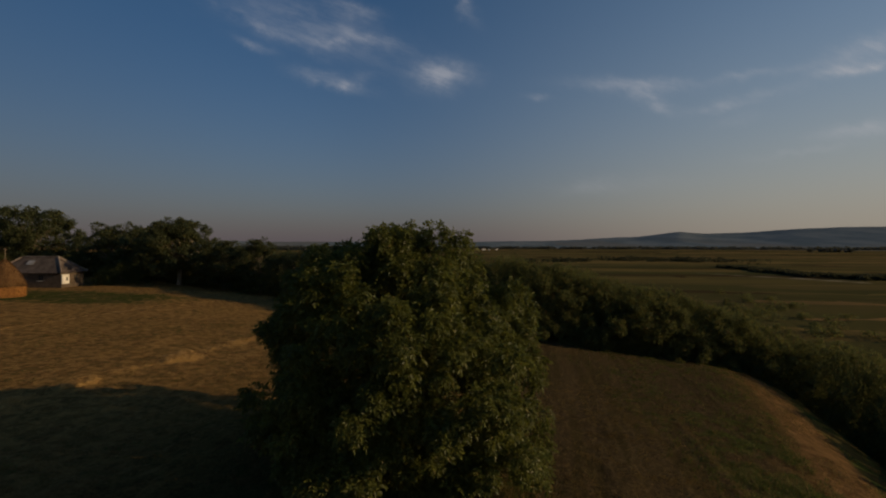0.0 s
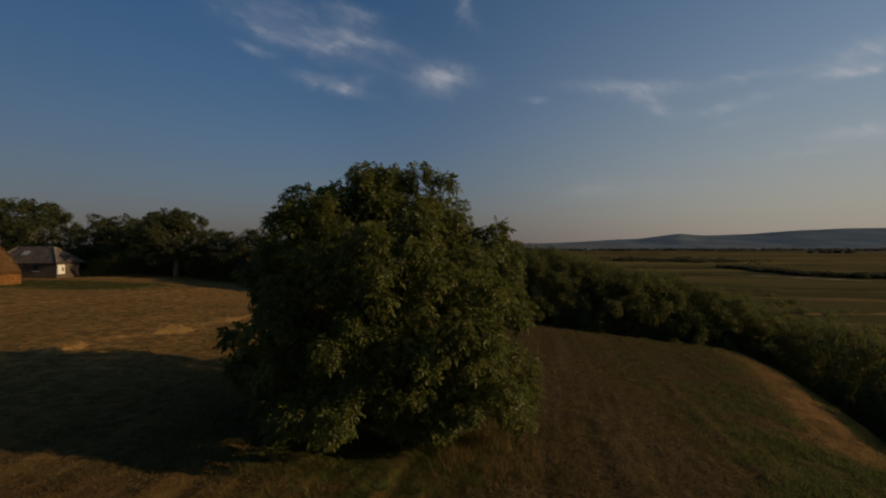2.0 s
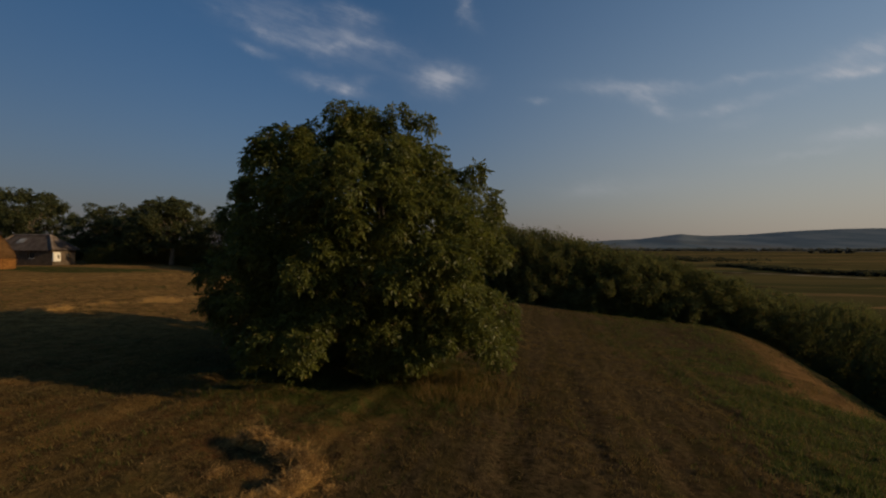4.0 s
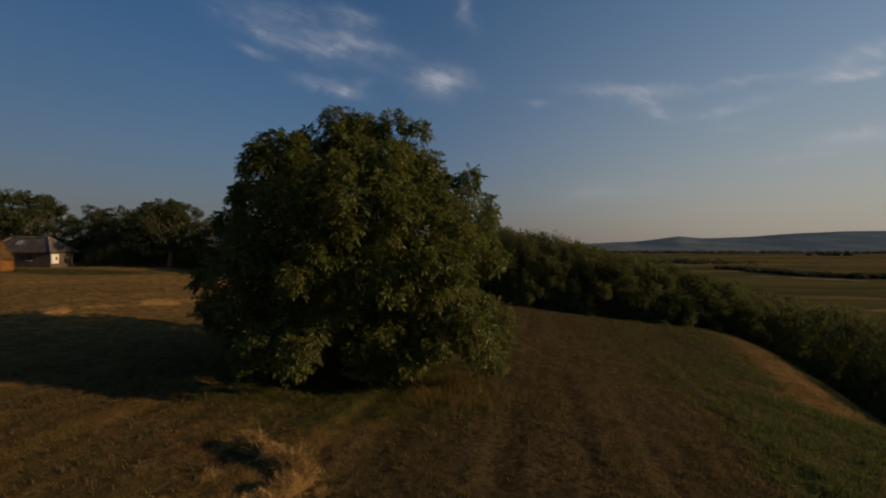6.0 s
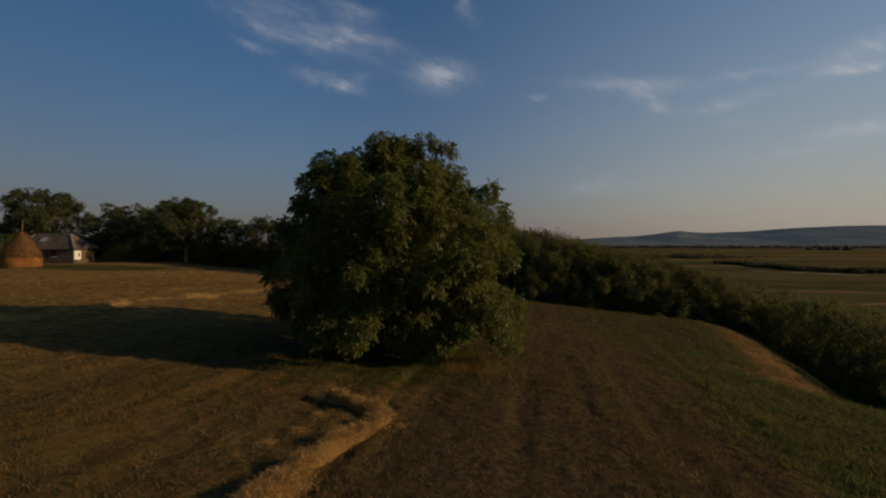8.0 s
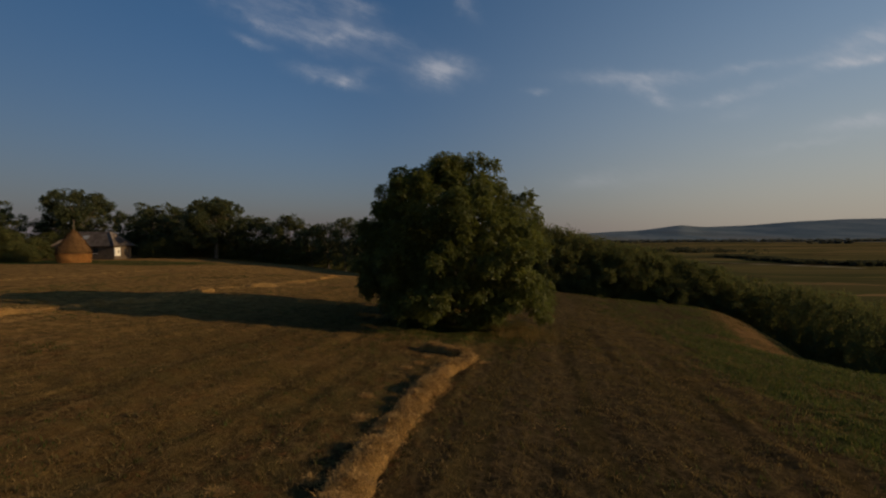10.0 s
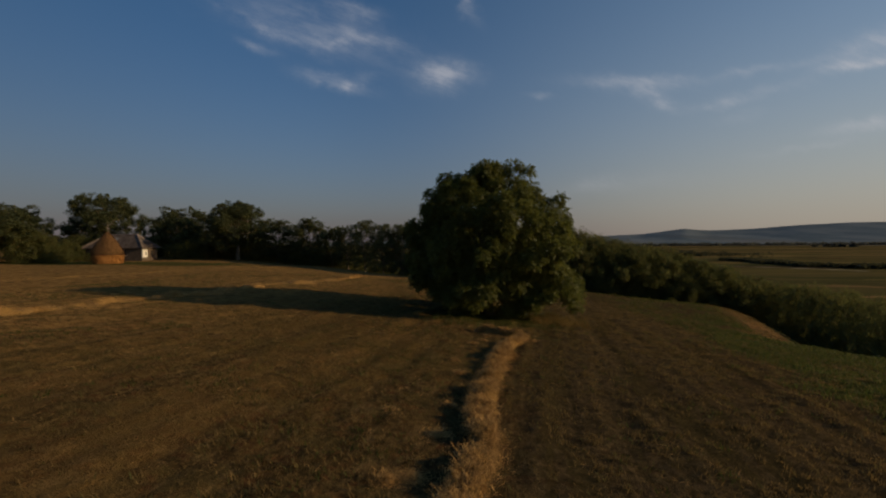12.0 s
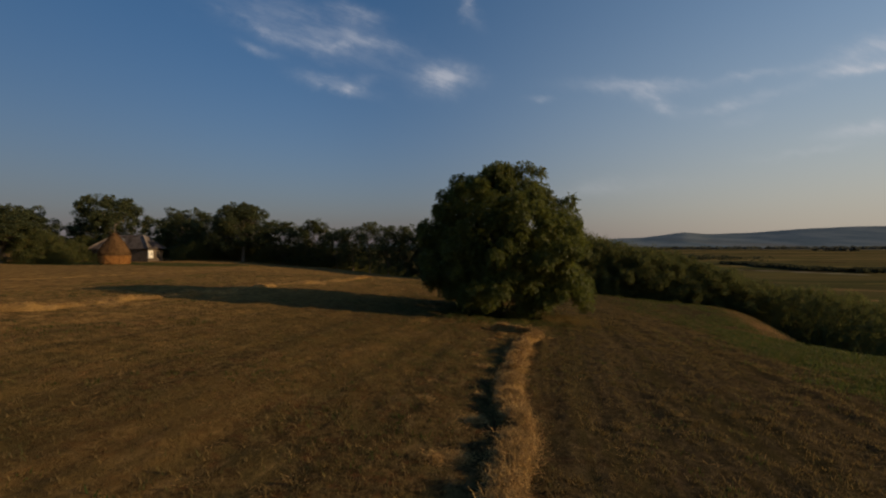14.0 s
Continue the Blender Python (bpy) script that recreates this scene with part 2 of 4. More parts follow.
DRY = leaf_material("dry_grass_blade", (0.115, 0.076, 0.028), (0.24, 0.16, 0.058), (0.1, 0.1, 0.03), 0.15)

TALL_DRY = leaf_material("tall_dry_grass", (0.13, 0.085, 0.028), (0.27, 0.175, 0.06), (0.1, 0.1, 0.03), 0.1)



def ground_material():
    m, g = material("farmland")
    p = place(g)
    green = g.value("green")
    bare = g.value("bare")
    valley = g.value("valley")
    hazy_hill = g.value("hazy_hill")
    lanes = g.stretch(p, (1, 0.1, 1), SWATH)
    broad, narrow, thin = g.noise(lanes, 0.3, 3), g.noise(lanes, 1.1, 4), g.noise(g.stretch(p, (1, 0.25, 1), SWATH), 3.0, 5, 0.7)
    clod, grain, patch = g.noise(p, 5.5, 6, 0.75), g.noise(p, 17, 4, 0.75), g.noise(p, 1.1, 6, 0.68)
    stubble = g.mix(g.ramp(clod, 0.38, 0.64), (0.032, 0.022, 0.0095, 1), (0.135, 0.085, 0.032, 1))
    stubble = g.mix(g.ramp(g.noise(p, 2.4, 5, 0.7), 0.5, 0.62, 0, 0.7), stubble, (0.11, 0.05, 0.019, 1))
    stubble = g.mix(g.ramp(patch, 0.48, 0.57, 0, 0.6), stubble, (0.078, 0.06, 0.021, 1))
    stubble = g.mix(g.ramp(narrow, 0.52, 0.66, 0, 0.5), stubble, (0.06, 0.038, 0.014, 1))
    stubble = g.mix(g.ramp(thin, 0.52, 0.7, 0, 0.7), stubble, (0.205, 0.13, 0.05, 1))
    stubble = g.mix(g.ramp(broad, 0.45, 0.62, 0, 0.4), stubble, (0.2, 0.112, 0.034, 1))
    stubble = g.mix(g.ramp(grain, 0.54, 0.74, 0, 0.6), stubble, (0.2, 0.132, 0.047, 1))
    stubble = g.mix(g.ramp(g.noise(p, 0.16, 4), 0.45, 0.65, 0, 0.4), stubble, (0.092, 0.066, 0.02, 1))
    strewn = g.value("strewn")
    litter = g.math("MULTIPLY", strewn, g.ramp(g.noise(p, 1.7, 6, 0.72), 0.4, 0.62, 0.12, 0.75))
    stubble = g.mix(litter, stubble, (0.37, 0.205, 0.066, 1))
    ruts = g.noise(g.stretch(p, (1, 0.025, 1), SWATH), 1.5, 3, 0.6)
    soil = g.value("soil")
    stubble = g.mix(g.math("MULTIPLY", soil, 0.75), stubble, g.mix(g.ramp(ruts, 0.5, 0.59, 0, 0.6), g.mix(g.ramp(clod, 0.36, 0.66), (0.03, 0.023, 0.012, 1), (0.092, 0.066, 0.034, 1)), (0.034, 0.029, 0.011, 1)))
    sward = g.mix(g.ramp(clod, 0.3, 0.7), (0.026, 0.034, 0.009, 1), (0.075, 0.084, 0.022, 1))
    sward = g.mix(g.ramp(g.noise(p, 0.5, 4), 0.45, 0.62, 0, 0.55), sward, (0.11, 0.075, 0.028, 1))
    top = g.mix(g.ramp(g.math("ADD", green, g.math("MULTIPLY", g.math("SUBTRACT", g.noise(p, 0.9, 6, 0.7), 0.5), 1.5)), 0.4, 0.65), stubble, sward)
    earth = g.mix(g.ramp(g.noise(p, 1.6, 6, 0.7), 0.3, 0.7), (0.085, 0.05, 0.021, 1), (0.2, 0.114, 0.045, 1))
    top = g.mix(g.ramp(g.math("ADD", bare, g.math("MULTIPLY", g.math("SUBTRACT", g.noise(p, 0.7, 5, 0.7), 0.5), 0.9)), 0.35, 0.7), top, earth)
    # plots of the valley: long strips of pasture, ploughland and stubble
    strips = g.stretch(p, (0.0016, 0.012, 1), 0.12)
    plot = g.add("ShaderNodeTexVoronoi", Vector=strips, Scale=1.7).outputs["Color"]
    pick = g.add("ShaderNodeSeparateXYZ", Vector=plot).outputs
    close = g.add("ShaderNodeTexVoronoi", Vector=g.stretch(p, (0.0035, 0.045, 1), 0.1), Scale=1.0).outputs["Color"]
    other = g.add("ShaderNodeSeparateXYZ", Vector=close).outputs
    fields = g.mix(g.ramp(pick[0], 0.3, 0.7), (0.1, 0.08, 0.03, 1), (0.23, 0.14, 0.054, 1))
    fields = g.mix(g.ramp(pick[1], 0.62, 0.66, 0, 0.9), fields, (0.05, 0.033, 0.016, 1))
    fields = g.mix(g.ramp(other[0], 0.6, 0.64, 0, 0.7), fields, (0.16, 0.118, 0.038, 1))
    fields = g.mix(g.ramp(other[1], 0.68, 0.72, 0, 0.8), fields, (0.062, 0.062, 0.022, 1))
    fields = g.mix(g.ramp(g.noise(g.stretch(p, (0.004, 0.03, 1), 0.1), 1.0, 6, 0.65), 0.48, 0.62, 0, 0.5), fields, (0.068, 0.058, 0.024, 1))
    fields = g.mix(g.ramp(g.noise(g.stretch(p, (0.3, 1, 1)), 0.11, 6, 0.7), 0.5, 0.7, 0, 0.3), fields, (0.14, 0.1, 0.036, 1))
    pale = g.value("pale")
    fields = g.mix(pale, fields, (0.36, 0.3, 0.2, 1))
    top = g.mix(valley, top, fields)
    # wooded hills, with the haze of distance put into their pale blue-grey colour
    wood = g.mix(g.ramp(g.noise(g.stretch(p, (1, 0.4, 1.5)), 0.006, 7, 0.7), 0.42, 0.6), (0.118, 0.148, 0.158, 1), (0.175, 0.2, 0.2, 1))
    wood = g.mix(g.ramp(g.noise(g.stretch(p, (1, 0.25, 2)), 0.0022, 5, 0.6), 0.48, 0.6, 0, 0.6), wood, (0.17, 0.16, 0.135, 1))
    top = g.mix(hazy_hill, top, wood)
    lumps = g.math("ADD", g.math("MULTIPLY", clod, 1.0), g.math("MULTIPLY", grain, 0.4))
    lumps = g.math("ADD", lumps, g.math("MULTIPLY", g.math("ADD", narrow, patch), 0.7))
    finish(g, top, 1.0, lumps, 0.1, spec=0.0)
    return m


# ---- mesh helpers ----
def mesh_of(name, verts, faces, mat, smooth=False):
    verts, faces = np.asarray(verts, np.float32), np.asarray(faces, np.int32)
    me = bpy.data.meshes.new(name)
    me.vertices.add(len(verts))
    me.vertices.foreach_set("co", verts.ravel())
    k = faces.shape[1]
    me.loops.add(faces.size)
    me.loops.foreach_set("vertex_index", faces.ravel())
    me.polygons.add(len(faces))
    me.polygons.foreach_set("loop_start", np.arange(0, faces.size, k, dtype=np.int32))
    me.polygons.foreach_set("use_smooth", np.full(len(faces), smooth))
    me.materials.append(mat)
    me.update(calc_edges=True)
    return me


def part(name, bm, mat, parent, label=""):
    """Link a bmesh, or a mesh, as one mesh object under a thing."""
    if isinstance(bm, bmesh.types.BMesh):
        me = bpy.data.meshes.new(name)
        bm.to_mesh(me)
        bm.free()
        me.materials.append(mat)
    else:
        me = bm
    ob = new(name, me)
    ob.parent = parent
    return tagged(ob, label)


def thing(name, at, label, category, group="", kind="", turn=0.0):
    ob = new(name)
    ob.matrix_basis = pose(*at, 0, 0, turn)
    return tagged(ob, label, category, group, kind)


def blades(rng, base, length, width, lean, up=0.6, angle=None):
    """Thin bent blades (three triangles each), as vertices and faces."""
    n = len(base)
    a = rng.rand(n) * 2 * np.pi if angle is None else angle
    out = np.stack([np.cos(a), np.sin(a), np.zeros(n)], 1)
    side = np.stack([-np.sin(a), np.cos(a), np.zeros(n)], 1) * (width * (0.6 + 0.8 * rng.rand(n)))[:, None]
    ln = (length * (0.55 + 0.9 * rng.rand(n)))[:, None]
    rise = np.array([0, 0, 1.0]) * up
    mid = base + ln * 0.55 * (out * lean * 0.7 + rise)
    tip = base + ln * (out * lean + rise * (0.7 + 0.2 * rng.rand(n, 1)))
    v = np.stack([base - side, base + side, mid + side * 0.8, mid - side * 0.8, tip], 1).reshape(-1, 3)
    i = np.arange(n)[:, None] * 5
    return v, np.concatenate([i + np.array([[0, 1, 2]]), i + np.array([[0, 2, 3]]), i + np.array([[3, 2, 4]])], 0)


def leaflets(rng, at, way, normal, length, width):
    """Pointed leaves folded along the midrib: four vertices and two triangles each."""
    side = np.cross(way, normal)
    side /= np.linalg.norm(side, axis=1, keepdims=True) + 1e-9
    ln, w = length[:, None], width[:, None]
    fold = normal * w * 0.35
    v = np.stack([at, at + way * ln * 0.45 + side * w + fold, at + way * ln - normal * ln * 0.15, at + way * ln * 0.45 - side * w + fold], 1).reshape(-1, 3)
    i = np.arange(len(at))[:, None] * 4
    return v, np.concatenate([i + np.array([[0, 1, 2]]), i + np.array([[0, 2, 3]])], 0)


def unit(v):
    return v / (np.linalg.norm(v, axis=1, keepdims=True) + 1e-9)


def foliage(rng, centres, radii, per, leaf, pinnate=0, droop=0.35, aspect=0.32, fuzz=0.0):
    """Leaves on clumps: each clump is an uneven shell of leaves, or of compound leaves with pairs of leaflets on a drooping stalk."""
    n = len(centres) * per
    c = np.repeat(centres, per, 0)
    r = np.repeat(radii, per, 0)
    outward = unit((c - centres.mean(0)) * np.array([1, 1, 0.8]))
    d = unit(rng.normal(size=(n, 3)) + outward * 0.75 + np.array([0, 0, 0.3]))
    p = c + d * r * (0.4 - 0.2 * fuzz + (0.5 + 0.6 * fuzz) * rng.rand(n, 1))
    way = unit(d + rng.normal(size=(n, 3)) * 0.55 + np.array([0, 0, -droop]))
    nor = unit(np.cross(np.cross(way, d + np.array([0, 0, 0.9]) + rng.normal(size=(n, 3)) * 0.35), way))
    if not pinnate:
        ln = leaf * (0.6 + 0.8 * rng.rand(n))
        return leaflets(rng, p, way, nor, ln, ln * aspect)
    vs, fs, count = [], [], 0
    side = unit(np.cross(way, nor))
    stalk = leaf * (0.75 + 0.5 * rng.rand(n))
    for k in range(pinnate * 2 + 1):
        s = 1.0 if k == 0 else 0.3 + 0.6 * ((k - 1) // 2) / max(1, pinnate - 1)
        flip = 0.0 if k == 0 else (1.0 if k % 2 else -1.0)
        at = p + way * (stalk * s)[:, None] - np.array([0, 0, 1.0]) * (stalk * s * s * 0.35)[:, None]
        w = unit(way * (1.0 if k == 0 else 0.5) + side * flip + rng.normal(size=(n, 3)) * 0.18 + np.array([0, 0, -0.35]))
        ln = stalk * (0.62 if k == 0 else 0.42 + 0.2 * s) * (0.8 + 0.4 * rng.rand(n))
        v, f = leaflets(rng, at, w, unit(nor + rng.normal(size=(n, 3)) * 0.25), ln, ln * aspect * 0.75)
        vs.append(v), fs.append(f + count)
        count += len(v)
    return np.concatenate(vs), np.concatenate(fs)


def tube(points, radii, sides=8):
    """A tapered limb along points; quads with closed caps left to the leaves."""
    points = [Vector(q) for q in points]
    vs, fs = [], []
    for k, q in enumerate(points):
        ahead = (points[min(k + 1, len(points) - 1)] - points[max(k - 1, 0)]).normalized()
        a = ahead.cross(Vector((0.3, 1, 0.2))).normalized()
        b = ahead.cross(a)
        for s in range(sides):
            t = 2 * math.pi * s / sides
            r = radii[k] * (1 + 0.12 * math.sin(3 * t + k))
            vs.append(q + a * (math.cos(t) * r) + b * (math.sin(t) * r))
        if k:
            o = (k - 1) * sides
            fs += [(o + s, o + (s + 1) % sides, o + sides + (s + 1) % sides, o + sides + s) for s in range(sides)]
    return vs, fs


def limb(rng, start, end, r0, r1, sag=0.1, steps=6):
    start, end = np.array(start, float), np.array(end, float)
    size = np.linalg.norm(end - start)
    pts = [start + (end - start) * t + np.array([*(rng.normal(size=2) * 0.04 * size), sag * size * math.sin(math.pi * t)]) * (0 < t < 1) for t in np.linspace(0, 1, steps)]
    return tube(pts, [r0 + (r1 - r0) * t ** 0.7 for t in np.linspace(0, 1, steps)])


def build_tree(rng, name, at, label, category, group, height, trunk_h, trunk_r, clumps, radii, per, leaf, leaf_mat, pinnate=0, limbs=7, droop=0.35, turn=0.0, aspect=0.32, fuzz=0.0, ends=(), bark=None):
    """One broad-leaved tree: trunk, limbs and crown; clumps are given from the foot of the trunk."""
    bark = bark or BARK
    ob = thing(name, at, label, category, group, turn=turn)
    top = np.array([rng.normal() * 0.1, rng.normal() * 0.1, trunk_h])
    pts = [(0, 0, -0.5), (0, 0, 0.02), (0.02, 0.03, trunk_h * 0.3), (-0.03, 0.04, trunk_h * 0.65), tuple(top)]
    v, f = tube(pts, [trunk_r * k for k in (1.7, 1.35, 1.0, 0.9, 0.8)], 10)
    part("trunk", mesh_of("trunk", v, f, bark, True), bark, ob, "grey fissured bark")
    order = np.argsort(-np.linalg.norm(clumps - top, axis=1))[: limbs * 5: 5]
    for end in ends or [clumps[k] * 0.92 for k in order]:
        v, f = limb(rng, top * (0.75 + 0.25 * rng.rand()), end, trunk_r * 0.5, trunk_r * 0.1)
        part("limb", mesh_of("limb", v, f, bark, True), bark, ob)
    v, f = foliage(rng, clumps, radii, per, leaf, pinnate, droop, aspect, fuzz)
    part("crown", mesh_of("crown", v, f, leaf_mat), leaf_mat, ob, "dense green leaves in drooping clumps")
    return ob


def crown_clumps(rng, profile, count, size, inner=0.3, squash=0.8, slim=0.0, ragged=0.14):
    """Clump centres over a crown whose radius at each height the profile gives, with lobes and gaps."""
    zs, rs = np.array(profile).T
    pts, rad = [], []
    fine = np.linspace(zs[0], zs[-1], 200)
    share = np.cumsum(np.interp(fine, zs, rs) + 0.5)
    for i in range(count):
        z = float(np.interp((i + rng.rand()) / count * share[-1], share, fine))
        r = np.interp(z, zs, rs)
        a = i * 2.39996 + rng.normal() * 0.25
        lobe = 1 + 0.08 * math.sin(3 * a + z) + 0.1 * math.sin(5 * a - 1.7 * z + 1) + 0.07 * math.sin(9 * a + 2.3 * z) - slim * max(0.0, -math.cos(a))
        k = rng.uniform(0.25, 0.75) if rng.rand() < inner else rng.uniform(0.8, 1.0)
        s = size * rng.uniform(0.7, 1.3)
        if rng.rand() < ragged:
            k, s = rng.uniform(1.02, 1.0 + 0.13 * max(1.0, ragged * 6)), size * 0.6
        rr = max(0.0, r * lobe * k - s * 0.6)
        pts.append((rr * math.cos(a), rr * math.sin(a), z))
        rad.append((s, s, s * squash))
    return np.array(pts), np.array(rad)


def lobed_clumps(rng, high, spread, clear, lobes, per_lobe, lobe_size, size, peak=0.72):
    """A crown made of separate leaf masses at the ends of the limbs, with sky between them: clumps, their radii and the limbs' ends."""
    pts, rad, ends = [], [], []
    for k in range(lobes):
        t = (k + 0.5) / lobes
        z = clear + (high - clear) * t ** 0.85 * 0.93
        up = (z - clear) / (high - clear)
        reach = spread * math.sqrt(max(0.04, 1 - ((up - (1 - peak)) / (peak if up > 1 - peak else 1.25 * (1 - peak) + 0.12)) ** 2))
        a = k * 2.39996 + rng.normal() * 0.35
        big = lobe_size * rng.uniform(0.55, 1.3) * (1.1 - 0.35 * up)
        out = max(0.0, reach - big * 0.7) * (rng.uniform(0.25, 0.6) if k % 4 == 3 else rng.uniform(0.8, 1.08))
        mid = np.array([out * math.cos(a), out * math.sin(a), z - big * 0.2])
        ends.append(mid)
        for i in range(per_lobe):
            d = rng.normal(size=3)
            d = d / np.linalg.norm(d) * rng.uniform(0.55, 1.0) ** 0.5
            q = mid + d * big * np.array([1.1, 1.1, 0.8])
            s = size * rng.uniform(0.6, 1.25)
            pts.append((q[0], q[1], max(q[2], clear * 0.75))), rad.append((s, s, s * 0.7))
    return np.array(pts), np.array(rad), ends


def grassy(x, y):
    """How green the strip of grass along the rim is: lush near by, thin and dry towards the bank."""
    inner = np.interp(y, [-20, -1.2, 1.8, 6.4, 9.3, 13, 17, 22, 28, 40], [5.0, 5.6, 6.6, 8.1, 9.3, 10.1, 10.7, 10.8, 11.4, 14.5]) + 1.6 * wob(x, y, 5)
    return np.clip((x - inner) / 2.4 + 0.35, 0, 1) * np.clip(0.72 + 0.95 * wob(x + 50, y, 2.6), 0.1, 1) * np.clip((-beyond(x, y) - 1.0) / 1.5, 0, 1) * np.interp(y, [0, 19, 25, 32, 46, 50], [1, 0.9, 0.5, 0.42, 0.36, 0])


# ---- the ground, one sheet to the horizon ----
def build_ground():
    turns = 820
    r = np.concatenate([[0.0002, 0.15], np.arange(0.5, 26, 0.17), np.geomspace(26, 4800, 260)])
    a = np.linspace(0, 2 * np.pi, turns, endpoint=False)
    cx, cy = -1.0, 5.0
    x, y = cx + r[:, None] * np.cos(a), cy + r[:, None] * np.sin(a)
    z = land(x, y)
    v = np.stack([x, y, z], 2).reshape(-1, 3)
    i, j = np.meshgrid(np.arange(len(r) - 1), np.arange(turns), indexing="ij")
    k = (j + 1) % turns
    f = np.stack([i * turns + j, (i + 1) * turns + j, (i + 1) * turns + k, i * turns + k], 2).reshape(-1, 4)
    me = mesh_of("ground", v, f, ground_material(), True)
    s = beyond(x, y)
    rim_green = grassy(x, y)
    tx, ty = x - TREE[0], y - TREE[1]
    foot = np.clip(1.25 - np.hypot(tx, ty + 1.0) / 6.0, 0, 1)
    house_green = np.clip(1.7 - np.abs(y - 60.5 + 0.1 * (x + 58)) / 6, 0, 1) * np.clip((-26 - x) / 15, 0, 1) * 0.7
    edge_green = np.clip((s + 4) / 3, 0, 1) * 0.6
    across = (x + 3.0) * math.cos(SWATH) - (y - 2.3) * math.sin(SWATH)
    soil = np.clip((across - 0.2) / 1.5, 0, 1) * np.clip((-s - 1) / 3, 0, 1)
    pale = np.clip(1 - np.abs(y - 277 + 1.9 * (x - 257) + 6.0 * wob(x, y, 30)) / 9.0, 0, 1) * np.clip((x - 205) / 40, 0, 1) * np.clip((260 - x) / 3, 0, 1)
    bare = np.clip(1.0 - np.abs(s + 0.3) / 2.3, 0, 1) * np.clip((y - 17) / 3, 0, 1) * np.clip((47 - y) / 3, 0, 1) * np.clip((x - 12) / 4, 0, 1) * 1.2
    dist = np.hypot(x, y)
    for name, value in (("green", np.clip(np.maximum.reduce([rim_green, foot, house_green, edge_green]), 0, 1)), ("bare", np.clip(bare, 0, 1)),
                        ("soil", soil), ("strewn", np.clip((-across - 7) / 12, 0, 1)), ("pale", pale), ("valley", np.clip((s - 14) / 10, 0, 1)), ("hazy_hill", np.clip((dist - 2000) / 500, 0, 1))):
        me.attributes.new(name, "FLOAT", "POINT").data.foreach_set("value", np.asarray(value, np.float32).ravel())
    tagged(new("ground", me), "mown brown stubble field above a green valley plain", "ground", kind="structure")


build_ground()


# ---- rows of raked straw ----
def build_row(rng, name, path, width, height, strands, label, rough=0.4, bed=SHADED_BED):
    path = np.array(path, float)
    seg = np.linalg.norm(np.diff(path, axis=0), axis=1)
    along = np.concatenate([[0], np.cumsum(seg)])
    step = 0.09 if strands > 4000 else 0.2
    s = np.arange(0, along[-1], step)
    px, py = np.interp(s, along, path[:, 0]), np.interp(s, along, path[:, 1])
    for q in (px, py):
        q[2:-2] = np.convolve(q, np.ones(5) / 5, "valid")
    px, py = px + (0.22 + 0.2 * (rough > 0.8)) * wob(s, 0 * s, 2.3) * width, py + 0.1 * wob(s, 0 * s + 9, 2.0) * width
    tx, ty = np.gradient(px), np.gradient(py)
    tn = np.hypot(tx, ty)
    nx, ny = -ty / tn, tx / tn
    cols = 17
    q = np.linspace(-1, 1, cols)
    fade = np.clip(np.minimum(s, s[-1] - s) / 0.5, 0.05, 1)
    w = 0.46 * width * (1 + rough * wob(s, 0 * s + 4, 1.6)) * (0.5 + 0.5 * fade) * np.interp(s, [0, 3.5, 6], [0.52, 0.66, 1])
    if rough > 0.8:
        w = w * np.clip(0.75 + 1.3 * wob(s, 0 * s + 14, 3.5), 0.12, 1.5)
    wide = np.where(q[None] < 0, 1 + 0.4 * wob(s, 0 * s + 21, 0.45, 2)[:, None], 1 + 0.4 * wob(s, 0 * s + 31, 0.45, 2)[:, None])
    x, y = px[:, None] + nx[:, None] * q * w[:, None] * wide, py[:, None] + ny[:, None] * q * w[:, None] * wide
    hump = np.clip(1 - np.abs(q) ** 2.2, 0, 1)
    h = height * (1 + 0.6 * rough * wob(s, 0 * s + 8, 1.3)) * fade * np.interp(s, [0, 3, 4.5], [1.25, 1.25, 1])
    lump = np.clip(0.95 + 0.2 * wob(x, y, 0.9, 2) + 0.6 * wob(x + 40, y, 0.3, 3), 0.2, 1.8)
    if rough > 0.8:
        lump = np.clip(0.62 + 0.95 * wob(x, y, 1.6, 2) + 0.9 * wob(x + 40, y, 0.5, 2), -0.3, 1.8)
    z = land(x, y) - 0.06 + hump * h[:, None] * lump + 0.03 * hump
    v = np.stack([x, y, z], 2).reshape(-1, 3)
    i, j = np.meshgrid(np.arange(len(s) - 1), np.arange(cols - 1), indexing="ij")
    f = np.stack([i * cols + j, (i + 1) * cols + j, (i + 1) * cols + j + 1, i * cols + j + 1], 2).reshape(-1, 4)
    ob = thing(name, (0, 0, 0), label, "straw row", "rows of raked straw")
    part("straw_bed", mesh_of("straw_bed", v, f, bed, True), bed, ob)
    thick = np.clip(0.2 + (hump * lump).ravel() + 1.8 * wob(v[:, 0] + 7, v[:, 1], 0.35, 2), 0.03, 2) * np.clip(lump.ravel() + 0.3, 0.02, 1)
    pick = rng.choice(len(v), strands, p=thick / thick.sum())
    base = v[pick] + rng.normal(size=(strands, 3)) * np.array([0.11, 0.11, 0.02]) * width
    base[:, 2] = np.maximum(np.minimum(base[:, 2], v[pick, 2]), land(base[:, 0], base[:, 1]) - 0.01)
